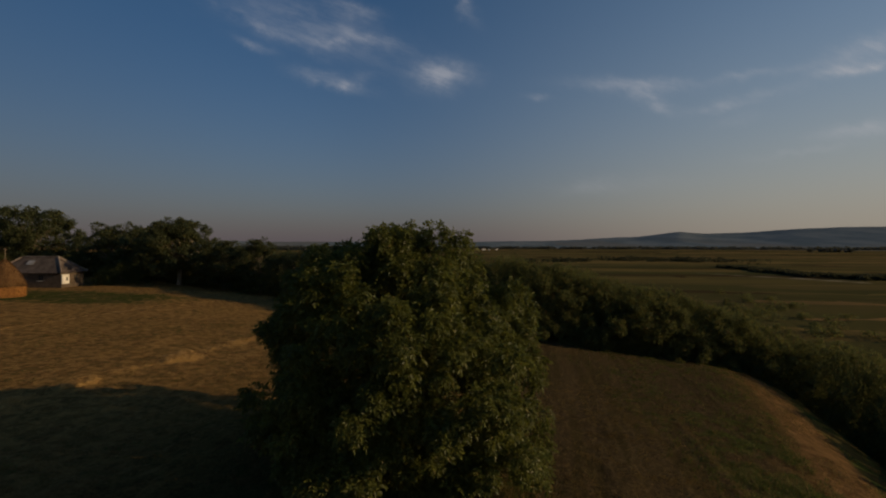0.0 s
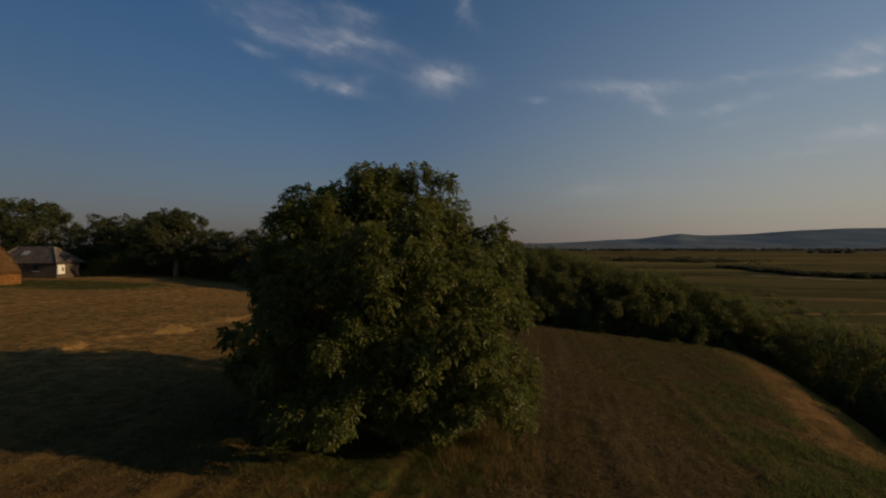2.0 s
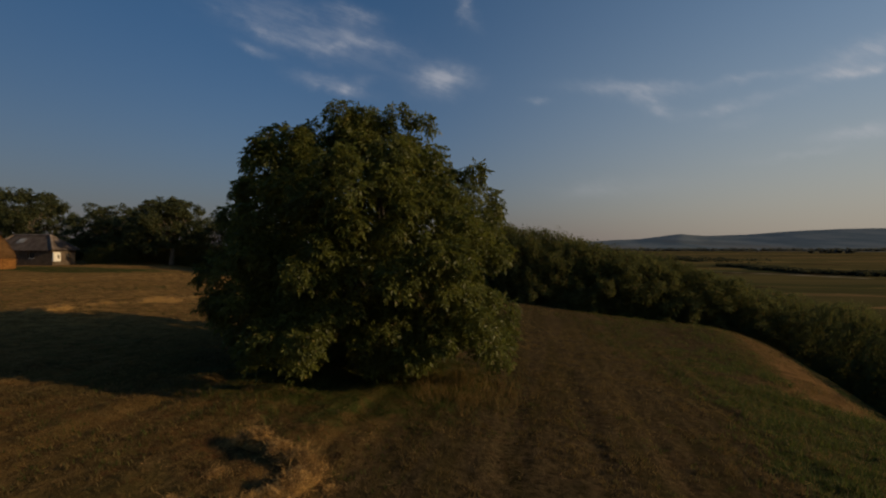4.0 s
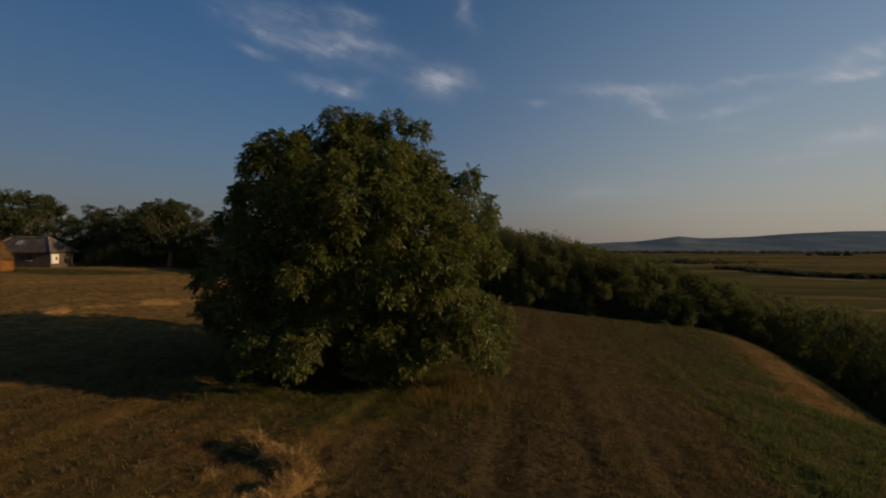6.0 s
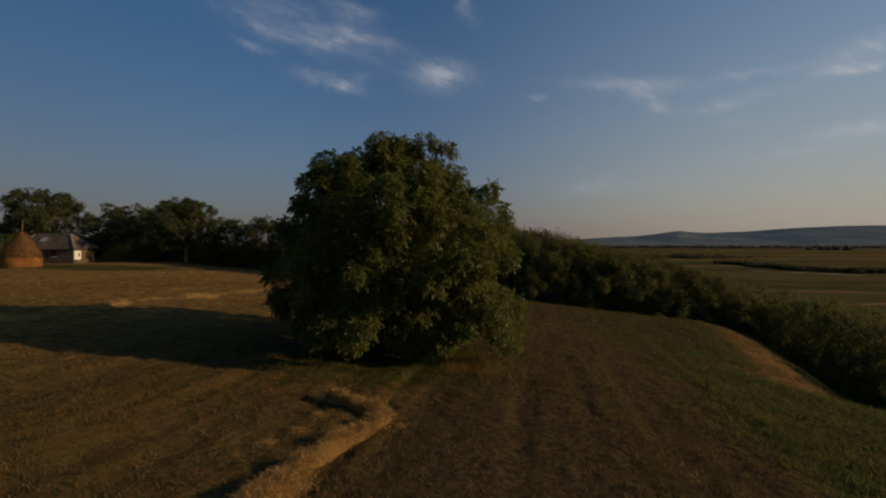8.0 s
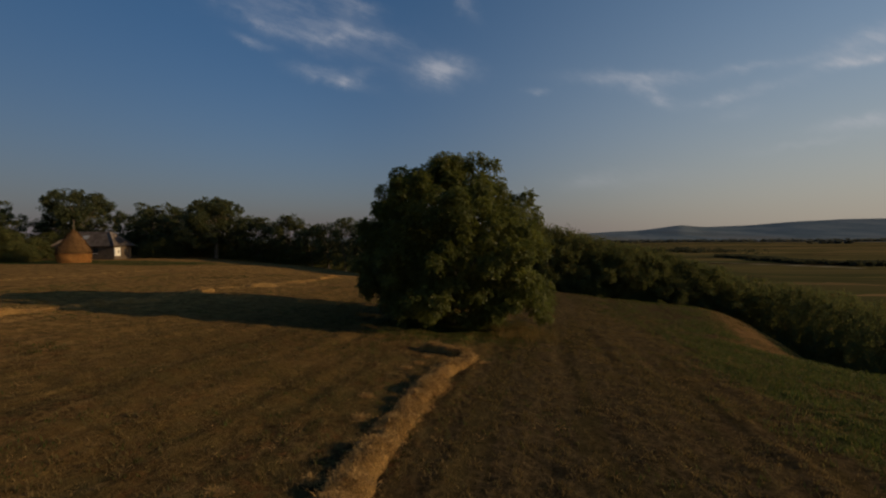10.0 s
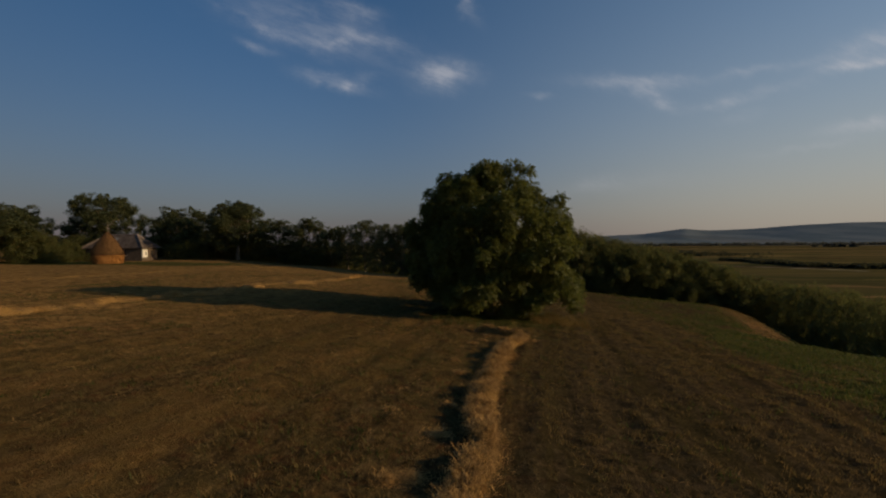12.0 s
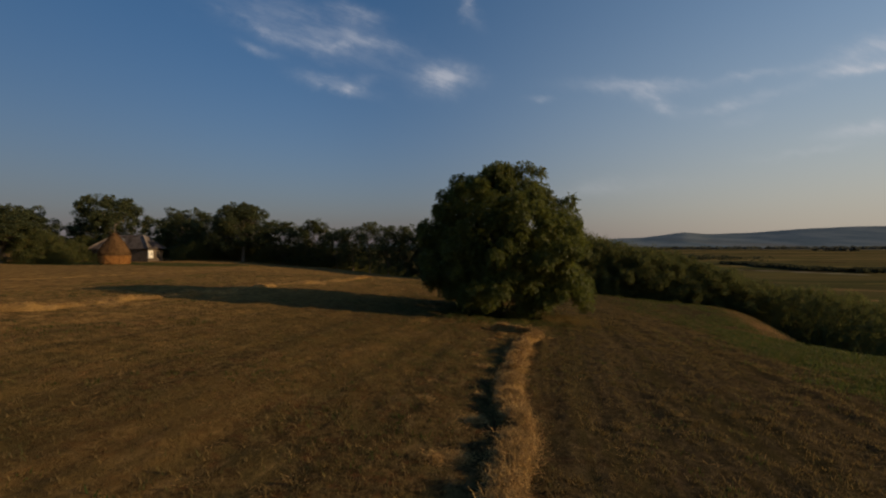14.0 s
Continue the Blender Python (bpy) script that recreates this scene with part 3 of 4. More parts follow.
    bv, bf = blades(rng, base, rng.uniform(0.06, 0.24, strands), rng.uniform(0.003, 0.0075, strands), rng.uniform(0.2, 1.0, (strands, 1)), rng.uniform(-0.1, 0.85, (strands, 1)) * rng.rand(strands, 1),
                    9 * wob(base[:, 0], base[:, 1], 0.4, 2) + rng.normal(size=strands) * 1.0 + np.pi * rng.randint(0, 2, strands))
    loose = part("loose_straw", mesh_of("loose_straw", bv, bf, STRAW), STRAW, ob)
    tagged(loose, kind="stuff")
    return ob


rng = np.random.RandomState(11)
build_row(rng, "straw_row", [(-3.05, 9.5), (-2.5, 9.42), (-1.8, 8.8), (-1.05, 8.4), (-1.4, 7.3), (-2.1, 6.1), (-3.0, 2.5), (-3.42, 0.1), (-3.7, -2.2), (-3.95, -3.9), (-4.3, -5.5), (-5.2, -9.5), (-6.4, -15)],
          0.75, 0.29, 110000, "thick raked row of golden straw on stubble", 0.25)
build_row(rng, "straw_row", [(-24, 0.5), (-22.5, 7.1), (-22.1, 9.6), (-21.2, 15.3), (-19.5, 23.7), (-18, 31), (-16.9, 36.5), (-15.8, 42.3), (-15, 47)], 1.5, 0.2, 70000, "low scattered row of pale straw", 1.1, PALE_BED)
build_row(rng, "straw_row", [(-40.5, 18), (-39.3, 27.2), (-37.7, 34), (-36.4, 39.4), (-35.5, 46), (-32.5, 56.3), (-31, 61)], 0.9, 0.06, 20000, "thin faded row of straw near the house", 1.2)

# ---- the walnut tree ----
rng = np.random.RandomState(3)
PROFILE = [(0.55, 2.6), (1.2, 3.95), (2.3, 4.75), (4.1, 4.95), (5.9, 4.7), (6.9, 4.0), (7.6, 3.15), (8.4, 1.9), (8.9, 0.9)]
clumps, radii = crown_clumps(rng, PROFILE, 400, 0.66, 0.2, 0.9, 0.09, 0.2)
clumps[:, 0] -= 0.08
# the shaded side hangs clear of the ground, and a hollow opens in front of the trunk
hang = (clumps[:, 2] > 0.75 - 0.42 * np.minimum(clumps[:, 0] + 1.5, 0)) & ~((np.abs(clumps[:, 0] + 0.1) < 0.8) & (clumps[:, 1] < -1.0) & (clumps[:, 2] < 1.45))
clumps, radii = clumps[hang], radii[hang]
clumps[:, 0] = np.maximum(clumps[:, 0], -4.15 - 0.3 * (clumps[:, 2] > 3.5) - 0.3 * np.clip(clumps[:, 1], 0, 2.5))
foot = np.array([*TREE, land_at(*TREE)])
knobs = np.array([(-2.1, 15.2, 8.75), (-1.5, 15.6, 8.7), (-0.2, 16.0, 8.85), (0.5, 16.2, 8.6), (-4.25, 15.5, 8.1), (-5.0, 15.8, 7.3), (-5.2, 15.5, 6.2), (3.1, 17.6, 5.7), (2.8, 17.0, 5.3), (3.0, 17.2, 4.8), (2.2, 16.6, 6.3), (3.2, 16.6, 4.2), (3.0, 17.9, 6.2), (-2.5, 12.2, 3.7),
                  (-2.2, 12.7, 5.8), (-2.3, 12.1, 1.9)]) - foot
clumps = np.concatenate([clumps, knobs])
skirt = np.array([(-4.7, 15.6, 2.2), (-4.3, 14.6, 2.7), (-4.6, 15.1, 3.3), (-3.7, 13.8, 2.2), (-4.7, 16.6, 2.9), (3.0, 15.2, 0.9), (2.6, 14.6, 1.5), (3.3, 16.2, 1.3), (3.5, 17.0, 2.0), (2.3, 13.9, 2.1)]) - foot
clumps = np.concatenate([clumps, skirt])
radii = np.concatenate([radii, np.tile([[0.62, 0.62, 0.5]], (len(knobs), 1)), np.tile([[0.75, 0.75, 0.65]], (len(skirt), 1))])
build_tree(rng, "walnut_tree", foot, "large spreading walnut tree with drooping leaf clumps", "tree", "", 9.3, 1.6, 0.34, clumps, radii, 84, 0.25, WALNUT, pinnate=3, limbs=14, droop=0.75)

# ---- trees and thickets round the field ----
rng = np.random.RandomState(21)


BUSH = [(0.1, 2.6), (1.0, 3.1), (2.2, 2.9), (3.4, 2.1), (4.3, 0.8)]
MOUND = [(0.1, 3.4), (1.2, 3.6), (2.6, 3.4), (3.8, 2.8), (4.8, 1.6)]


def plant(kind, x, y, top, wide, name, label, category, group):
    """A tree or bush of that kind, scaled to reach the height top and that width."""
    master, high, span = KINDS[kind]
    z = land_at(x, y) - 0.1
    tall = max(1.5, top - z)
    ob = copy_thing(master, pose(x, y, z, 0, 0, rng.uniform(0, 360)))
    ob.name = name
    ob.scale = (wide / span, wide / span, tall / high)
    return tagged(ob, label, category, group)


KINDS = {}
# height, spread, clear trunk, leaf masses, clumps in each, their size, size of a clump, leaves on a clump, leaf, trunk's radius
for key, high, spread, clear, lobes, each, mass, size, per, leaf, tr, peak in (("round", 11.0, 5.4, 2.9, 30, 13, 1.75, 0.62, 60, 0.3, 0.3, 0.62), ("open", 11.5, 6.0, 2.2, 40, 13, 1.8, 0.62, 54, 0.3, 0.28, 0.55),
                                                                               ("ragged", 11.5, 5.8, 2.6, 24, 12, 1.7, 0.62, 54, 0.3, 0.26, 0.55), ("slim", 8.6, 2.9, 1.2, 26, 11, 1.25, 0.5, 42, 0.24, 0.14, 0.55),
                                                                               ("wispy", 8.6, 2.9, 1.4, 22, 11, 1.2, 0.55, 30, 0.24, 0.12, 0.5)):
    r = np.random.RandomState(len(key) * 7 + lobes)
    c, rad, ends = lobed_clumps(r, high, spread, clear, lobes, each, mass, size, peak)
    master = build_tree(r, "tree", (0, 0, -60), "tree", "tree", "", 0, clear * 1.5, tr, c, rad, per, leaf, LEAF_A, fuzz=0.8, ends=ends, bark=PALE_BARK)
    KINDS[key] = (master, high + size * 0.3, 2 * spread)
for key, shape, count, size, per, leaf, th, tr in (("bush", BUSH, 180, 0.55, 110, 0.13, 0.7, 0.09), ("thicket", MOUND, 320, 0.58, 110, 0.13, 0.7, 0.09), ("scrub", MOUND, 260, 0.56, 105, 0.13, 0.7, 0.09)):
    r = np.random.RandomState(len(key) * 7 + count)
    c, rad = crown_clumps(r, shape, count, size, 0.25, ragged=0.34 if key == "scrub" else 0.26)
    master = build_tree(r, "tree", (0, 0, -60), "tree", "tree", "", 0, th, tr, c, rad, per, leaf, LEAF_B, limbs=6, fuzz=1.0)
    KINDS[key] = (master, shape[-1][0] + size * 0.6, 2 * max(q[1] for q in shape))

TREES = [("open", -81, 88, 15.9, 15), ("ragged", -61, 84, 12.4, 14), ("round", -46.2, 78, 13, 12.5), ("open", -70, 97, 10.5, 10), ("ragged", -52, 86, 10.5, 12), ("slim", -37.5, 76, 9.2, 8), ("round", -79, 62, 11.2, 14), ("round", -90, 66, 11.5, 14), ("round", -104, 62, 12, 15),
         ("slim", -30.5, 74, 9.4, 6.5), ("slim", -25.5, 71, 7.4, 5.5), ("wispy", -22, 68.5, 7.9, 5.5), ("wispy", -18.5, 66, 8.7, 5), ("wispy", -15, 64, 7.9, 5.5), ("slim", -11.5, 62, 7.6, 5.5), ("slim", -7.5, 60, 7.0, 6.5), ("ragged", -98, 84, 13.5, 14),
         ("open", -108, 78, 13, 14), ("round", -68, 96, 11, 13), ("open", -120, 70, 14, 16)]
SPECIAL = {(-81, 88): "tall spreading tree towering behind the cottage", (-46.2, 78): "broad round tree with a bare trunk", (-61, 84): "wide tree with a ragged crown behind the cottage",
           (-79, 62): "low leafy tree standing beside the cottage"}
for kind, x, y, top, wide in TREES:
    plant(kind, x, y, top, wide, "field_tree", SPECIAL.get((x, y), "dark green broad tree at the field's edge"), "tree", "trees behind the field")

for x, y, top, wide in [(3, 53.5, 6.3, 7), (7, 52.5, 6.7, 7), (10.5, 50.5, 6.6, 7), (13, 51, 6.2, 7), (15.5, 49.8, 5.2, 7), (18, 50.5, 4.6, 7.5), (20.5, 49.5, 3.8, 7.5), (23, 50.3, 3.2, 8), (25.5, 49, 2.4, 8),
                        (28, 49.5, 1.8, 8), (30.5, 47.8, 0.9, 7), (33, 47, -0.2, 7), (-3, 57, 6, 8), (8, 58, 6.5, 9), (16, 57, 5, 9), (24, 56, 3, 9), (31, 54, 1.0, 9)]:
    plant("thicket", x + rng.uniform(-0.6, 0.6), y, top + rng.uniform(-0.5, 0.35), wide * rng.uniform(1.2, 1.5), "bush", "dense olive green thicket on the field's rim", "bush", "thickets along the rim")
for s in np.linspace(0, 1, 20):
    x, y = -112 + 107 * s, 112 - 47 * s
    plant("thicket", x + rng.uniform(-2, 2), y + rng.uniform(0, 3), land_at(x, y) + rng.uniform(3.5, 5), 9, "bush", "dense dark thicket under the field trees", "bush", "thickets under the trees")
for x, y, top, wide in [(28.8, 21, -0.9, 6), (31.2, 25, -0.7, 6), (33, 29.5, -0.7, 6.5), (35, 34, -0.6, 7), (36, 38.5, -0.6, 7), (37, 43.5, -0.9, 7), (27, 17, -1.1, 6), (26.5, 13.5, -1.9, 6), (30, 19, -1.9, 7), (34, 24, -2.3, 7.5),
                        (37, 30, -2.2, 8), (41, 36, -2.6, 8), (28, 14, -2.4, 7), (30.5, 6, -3.0, 7), (32, 10, -3.3, 8), (33, -1, -3.2, 7), (43, 43, -3, 9), (45, 32, -4.5, 9), (39, 22, -4, 9)]:
    plant("scrub", x, y, top, wide, "bush", "leafy green scrub on the eroded bank", "bush", "scrub below the bank")
for x, y, top, wide in [(-57.8, 76.2, 4.6, 3.2), (-73.5, 69, 5.4, 6), (-76, 66, 6.5, 7), (-56, 78, 5.5, 6), (-66, 66.5, 3.3, 3), (-80, 80, 6.5, 8), (-72.5, 62, 7.0, 8), (-68.8, 61.5, 4.6, 5)]:
    plant("bush", x, y, top, wide, "bush", "green bush beside the cottage", "bush", "bushes round the cottage")
for master, _, _ in KINDS.values():
    for o in (*master.children_recursive, master):
        bpy.data.objects.remove(o)


# ---- far woods and scrub of the valley ----
def build_far_scrub(rng, name, spots, label, leaf, mat=FAR_LEAF, per=40):
    """Many small clumps of leaves on the valley floor, too far off to count."""
    spots = np.array(spots)
    base = land(spots[:, 0], spots[:, 1], False)
    centres = np.stack([spots[:, 0], spots[:, 1], base + spots[:, 2] * 0.42], 1)
    radii = np.stack([spots[:, 3], spots[:, 3], spots[:, 2] * 0.6], 1)
    v, f = foliage(rng, centres, radii, per, leaf, 0, 0.1, 0.6)
    v[:, 2] = np.maximum(v[:, 2], land(v[:, 0], v[:, 1], False) - 0.1)
    tagged(new(name, mesh_of(name, v, f, mat)), label, "scrub", kind="stuff")


def belt(rng, a, b, count, wide, high, spread):
    """Spots along a line, each with a height and a half width."""
    t = rng.rand(count)
    out = np.array(a)[None] + (np.array(b) - np.array(a))[None] * t[:, None]
    out = out + rng.normal(size=(count, 2)) * spread
    size = 0.6 + 0.8 * rng.rand(count, 1)
    return np.concatenate([out, high * size, wide * size], 1)


rng = np.random.RandomState(33)
build_far_scrub(rng, "river_trees", np.concatenate([belt(rng, (271, 300), (330, 292), 200, 3.5, 2.2, 4), belt(rng, (270, 318), (288, 452), 320, 4, 1.8, 4), belt(rng, (240, 640), (370, 560), 80, 8, 5, 14),
                                                    belt(rng, (100, 560), (200, 620), 40, 8, 4, 14)]),
                "dark belt of trees along the valley stream", 1.6)
build_far_scrub(rng, "scrub", np.concatenate([belt(rng, (75, 105), (130, 190), 60, 2.4, 2.0, 10), belt(rng, (90, 90), (170, 110), 40, 2.2, 1.7, 14), belt(rng, (60, 60), (100, 60), 70, 2.6, 2.2, 9)]),
                "scattered low scrub on the valley floor", 0.4, LEAF_B, 130)
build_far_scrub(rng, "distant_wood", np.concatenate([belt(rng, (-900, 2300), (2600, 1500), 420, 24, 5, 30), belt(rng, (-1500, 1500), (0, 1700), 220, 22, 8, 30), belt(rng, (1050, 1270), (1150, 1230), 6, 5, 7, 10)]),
                "distant wood at the foot of the hills", 8, HAZY_LEAF)


# ---- house and haystack ----
def plain(name, a, b, scale, rough=0.85, bump=0.01, stretch=(1, 1, 1)):
    m, g = material(name)
    p = g.stretch(place(g), stretch)
    n, stain = g.noise(p, scale, 5, 0.65), g.noise(p, scale * 0.13, 4)
    col = g.mix(g.ramp(n, 0.3, 0.72), (*a, 1), (*b, 1))
    col = g.mix(g.ramp(stain, 0.42, 0.7, 0, 0.5), col, (a[0] * 0.6, a[1] * 0.58, a[2] * 0.55, 1))
    finish(g, col, rough, n, bump)
    return m


LIME = plain("limewash", (0.62, 0.58, 0.5), (0.8, 0.77, 0.7), 3)
CLAY = plain("clay_plaster", (0.075, 0.052, 0.033), (0.13, 0.093, 0.062), 2.2)
SLATE = plain("weathered_fibre_cement", (0.15, 0.112, 0.085), (0.28, 0.215, 0.165), 1.4, 0.8, 0.02, (1, 0.3, 1))
PALE_SHEET = plain("newer_fibre_cement", (0.3, 0.29, 0.27), (0.42, 0.4, 0.37), 2)
TIMBER = plain("weathered_timber", (0.1, 0.07, 0.045), (0.2, 0.15, 0.1), 4, 0.85, 0.01, (1, 1, 0.15))
m, g = material("window_glass")
finish(g, (0.03, 0.035, 0.04, 1), 0.08, spec=0.6)
GLASS = m


def block(x0, y0, z0, x1, y1, z1, bevel=0.015):
    bm = bmesh.new()
    bmesh.ops.create_cube(bm, size=1.0, matrix=Matrix.Translation(((x0 + x1) / 2, (y0 + y1) / 2, (z0 + z1) / 2)) @ Matrix.Diagonal((x1 - x0, y1 - y0, z1 - z0, 1)))
    if bevel:
        bmesh.ops.bevel(bm, geom=bm.edges[:], offset=bevel, segments=1, affect="EDGES")
    return bm


def pierced(length, height, thick, holes):
    """An upright wall along x from 0, front at y = 0, with rectangular openings (x0, z0, x1, z1) right through it."""
    xs = sorted({0.0, length, *[h[0] for h in holes], *[h[2] for h in holes]})
    zs = sorted({0.0, height, *[h[1] for h in holes], *[h[3] for h in holes]})
    bm = bmesh.new()
    for a, b in zip(xs[:-1], xs[1:]):
        for c, d in zip(zs[:-1], zs[1:]):
            if not any(h[0] <= a and b <= h[2] and h[1] <= c and d <= h[3] for h in holes):
                bmesh.ops.create_cube(bm, size=1.0, matrix=Matrix.Translation(((a + b) / 2, thick / 2, (c + d) / 2)) @ Matrix.Diagonal((b - a, thick, d - c, 1)))
    bmesh.ops.remove_doubles(bm, verts=bm.verts, dist=1e-4)
    inner = [f for f in bm.faces if any(all(v in o.verts for v in f.verts) for e in f.edges for o in e.link_faces if o is not f)]
    bmesh.ops.delete(bm, geom=inner, context="FACES")
    return bm


def build_house(at, turn):
    ob = thing("house", at, "low whitewashed cottage with a grey hipped roof", "house", turn=turn)
    L, D, H, T = 10.4, 4.4, 2.35, 0.35
    part("plinth", block(-0.08, -0.08, -0.6, L + 0.08, D + 0.08, 0.22), CLAY, ob, "grey rendered plinth")
    opens = [(1.4, 0.95, 2.3, 1.9), (4.1, 0.22, 5.05, 2.1), (6.6, 0.95, 7.5, 1.9)]
    front = part("wall", pierced(L, H, T, opens), CLAY, ob, "brown clay plastered wall")
    back = part("wall", block(0, D - T, 0, L, D, H), CLAY, ob)
    side = part("wall", block(0, T, 0, T, D - T, H), CLAY, ob)
    end = part("wall", pierced(D - 2 * T, H, T, [(2.2, 0.9, 3.0, 1.8)]), CLAY, ob)
    porch = part("porch_wall", pierced(1.35, 1.5, 0.16, [(0.75, 0.5, 1.1, 1.05)]), LIME, ob, "whitewashed porch wall with a small opening")
    porch.matrix_basis = pose(L + 0.17, 0.02, 0.45, 0, 0, 90)
    end.matrix_basis = pose(L, T, 0, 0, 0, 90)
    # hipped roof with overhanging eaves
    o, rise, hip = 0.45, 2.3, 2.7
    bm = bmesh.new()
    low = [bm.verts.new(q) for q in ((-o, -o, H - 0.12), (L + o, -o, H - 0.12), (L + o, D + o, H - 0.12), (-o, D + o, H - 0.12))]
    high = [bm.verts.new((hip - o, D / 2, H + rise)), bm.verts.new((L + o - hip, D / 2, H + rise))]
    for q in ((low[0], low[1], high[1], high[0]), (low[1], low[2], high[1]), (low[2], low[3], high[0], high[1]), (low[3], low[0], high[0])):
        bm.faces.new(q)
    bmesh.ops.solidify(bm, geom=bm.faces[:], thickness=-0.1)
    bmesh.ops.recalc_face_normals(bm, faces=bm.faces[:])
    roof = part("roof", bm, SLATE, ob, "weathered grey fibre cement roof")
    ridge = [((hip - o, D / 2, H + rise), (L + o - hip, D / 2, H + rise))] + [
             *(((-o, -o, H - 0.12), (hip - o, D / 2, H + rise)), ((L + o, -o, H - 0.12), (L + o - hip, D / 2, H + rise)),
              ((L + o, D + o, H - 0.12), (L + o - hip, D / 2, H + rise)), ((-o, D + o, H - 0.12), (hip - o, D / 2, H + rise)))]
    for a, b in ridge:
        a, b = Vector(a) + Vector((0, 0, 0.06)), Vector(b) + Vector((0, 0, 0.06))
        v, f = tube([a, (a + b) / 2, b], [0.12, 0.12, 0.12], 8)
        part("ridge_cap", mesh_of("ridge_cap", v, f, SLATE, True), SLATE, roof)
    slope = (rise + 0.12) / (D / 2 + o)
    patch = block(4.0, 0, 0, 5.1, 1.0, 0.03)
    sheet = part("replaced_sheet", patch, PALE_SHEET, roof, "paler replaced roof sheet")
    y = 0.75
    sheet.matrix_basis = pose(0, y, H - 0.12 + (y + o) * slope + 0.13, math.degrees(math.atan(slope)), 0, 0)
    for k in range(15):
        x = -o + 0.1 + k * (L + 2 * o - 0.3) / 14
        part("rafter_end", block(x, -o + 0.02, H - 0.3, x + 0.09, 0.0, H - 0.2, 0.008), TIMBER, roof)
    for x0, z0, x1, z1 in (opens[0], opens[2]):
        w = part("window", block(x0 + 0.05, 0.16, z0 + 0.05, x1 - 0.05, 0.18, z1 - 0.05, 0), GLASS, ob, "small dark window")
        part("frame", pierced(x1 - x0, z1 - z0, 0.08, [(0.07, 0.07, (x1 - x0) / 2 - 0.03, z1 - z0 - 0.07), ((x1 - x0) / 2 + 0.03, 0.07, x1 - x0 - 0.07, z1 - z0 - 0.07)]), TIMBER, w).matrix_basis = pose(x0, 0.12, z0)
        part("sill", block(x0 - 0.08, -0.08, z0 - 0.06, x1 + 0.08, 0.12, z0 - 0.005), LIME, w)
    d = part("door", block(4.1, 0.15, 0.22, 5.05, 0.2, 2.1, 0.01), TIMBER, ob, "plank door")
    part("handle", block(4.9, 0.09, 1.1, 4.94, 0.15, 1.25, 0.008), SLATE, d)
    w = part("window", block(L - 0.2, T + 2.25, 0.95, L - 0.17, T + 2.95, 1.75, 0), GLASS, ob, "small dark window")
    part("frame", pierced(0.8, 0.9, 0.07, [(0.06, 0.06, 0.37, 0.84), (0.43, 0.06, 0.74, 0.84)]), TIMBER, w).matrix_basis = pose(L - 0.1, T + 2.2, 0.9, 0, 0, 90)
    return ob


hx, hy = -71.0, 70.6
build_house((hx, hy, land_at(hx + 5.7, hy + 2.8) + 0.1), 0.0)


def build_haystack(rng, at):
    ob = thing("haystack", at, "bell-shaped haystack round a pole beside the cottage", "haystack")
    prof = [(-0.3, 1.95), (0.0, 2.05), (0.5, 2.25), (1.2, 2.35), (1.9, 2.28), (2.5, 2.02), (3.1, 1.65), (3.7, 1.22), (4.3, 0.75), (4.8, 0.32), (5.0, 0.08)]
    zs, rs = np.array(prof).T
    z = np.linspace(-0.3, 5.0, 70)[:, None]
    a = np.linspace(0, 2 * np.pi, 90, endpoint=False)[None]
    r = 0.84 * np.interp(z, zs, rs) * (1 + 0.035 * np.sin(3 * a + z) + 0.05 * wob(a * 3.0 * 2, z * 2.5 + 0 * a, 0.9, 3))
    x, y = r * np.cos(a), r * np.sin(a)
    v = np.stack([x, y, z + 0 * x], 2).reshape(-1, 3)
    i, j = np.meshgrid(np.arange(69), np.arange(90), indexing="ij")
    k = (j + 1) % 90
    f = np.stack([i * 90 + j, i * 90 + k, (i + 1) * 90 + k, (i + 1) * 90 + j], 2).reshape(-1, 4)
    low = 24
    part("hay", mesh_of("hay", v[:90 * (low + 1)], f[:90 * low], HAY, True), HAY, ob, "golden packed hay")
    cap = v[90 * (low - 2):] * np.array([1.05, 1.05, 1.0])
    part("cap", mesh_of("cap", cap, f[90 * (low - 2):] - 90 * (low - 2), OLD_HAY, True), OLD_HAY, ob, "weathered brown hay on top")
    for share, src, mat in ((4000, v[90 * 4: 90 * low], HAY), (5000, cap, OLD_HAY)):
        pick = src[rng.randint(0, len(src), share)] + rng.normal(size=(share, 3)) * 0.03
        out = unit(pick * np.array([1, 1, 0])) * 0.5 + np.array([0, 0, -1.1]) + rng.normal(size=(share, 3)) * 0.4
        bv, bf = leaflets(rng, pick, unit(out), unit(rng.normal(size=(share, 3))), np.full(share, 0.3), np.full(share, 0.014))
        tagged(part("loose_hay", mesh_of("loose_hay", bv, bf, mat), mat, ob), kind="stuff")
    pv, pf = tube([(0.05, 0, 4.6), (0.03, 0.02, 5.4), (0.06, 0.03, 6.5)], [0.06, 0.05, 0.04], 8)
    part("pole", mesh_of("pole", pv, pf, TIMBER, True), TIMBER, ob, "thin wooden pole")


build_haystack(np.random.RandomState(8), (-57.7, 58.6, land_at(-57.7, 58.6)))
rng = np.random.RandomState(9)


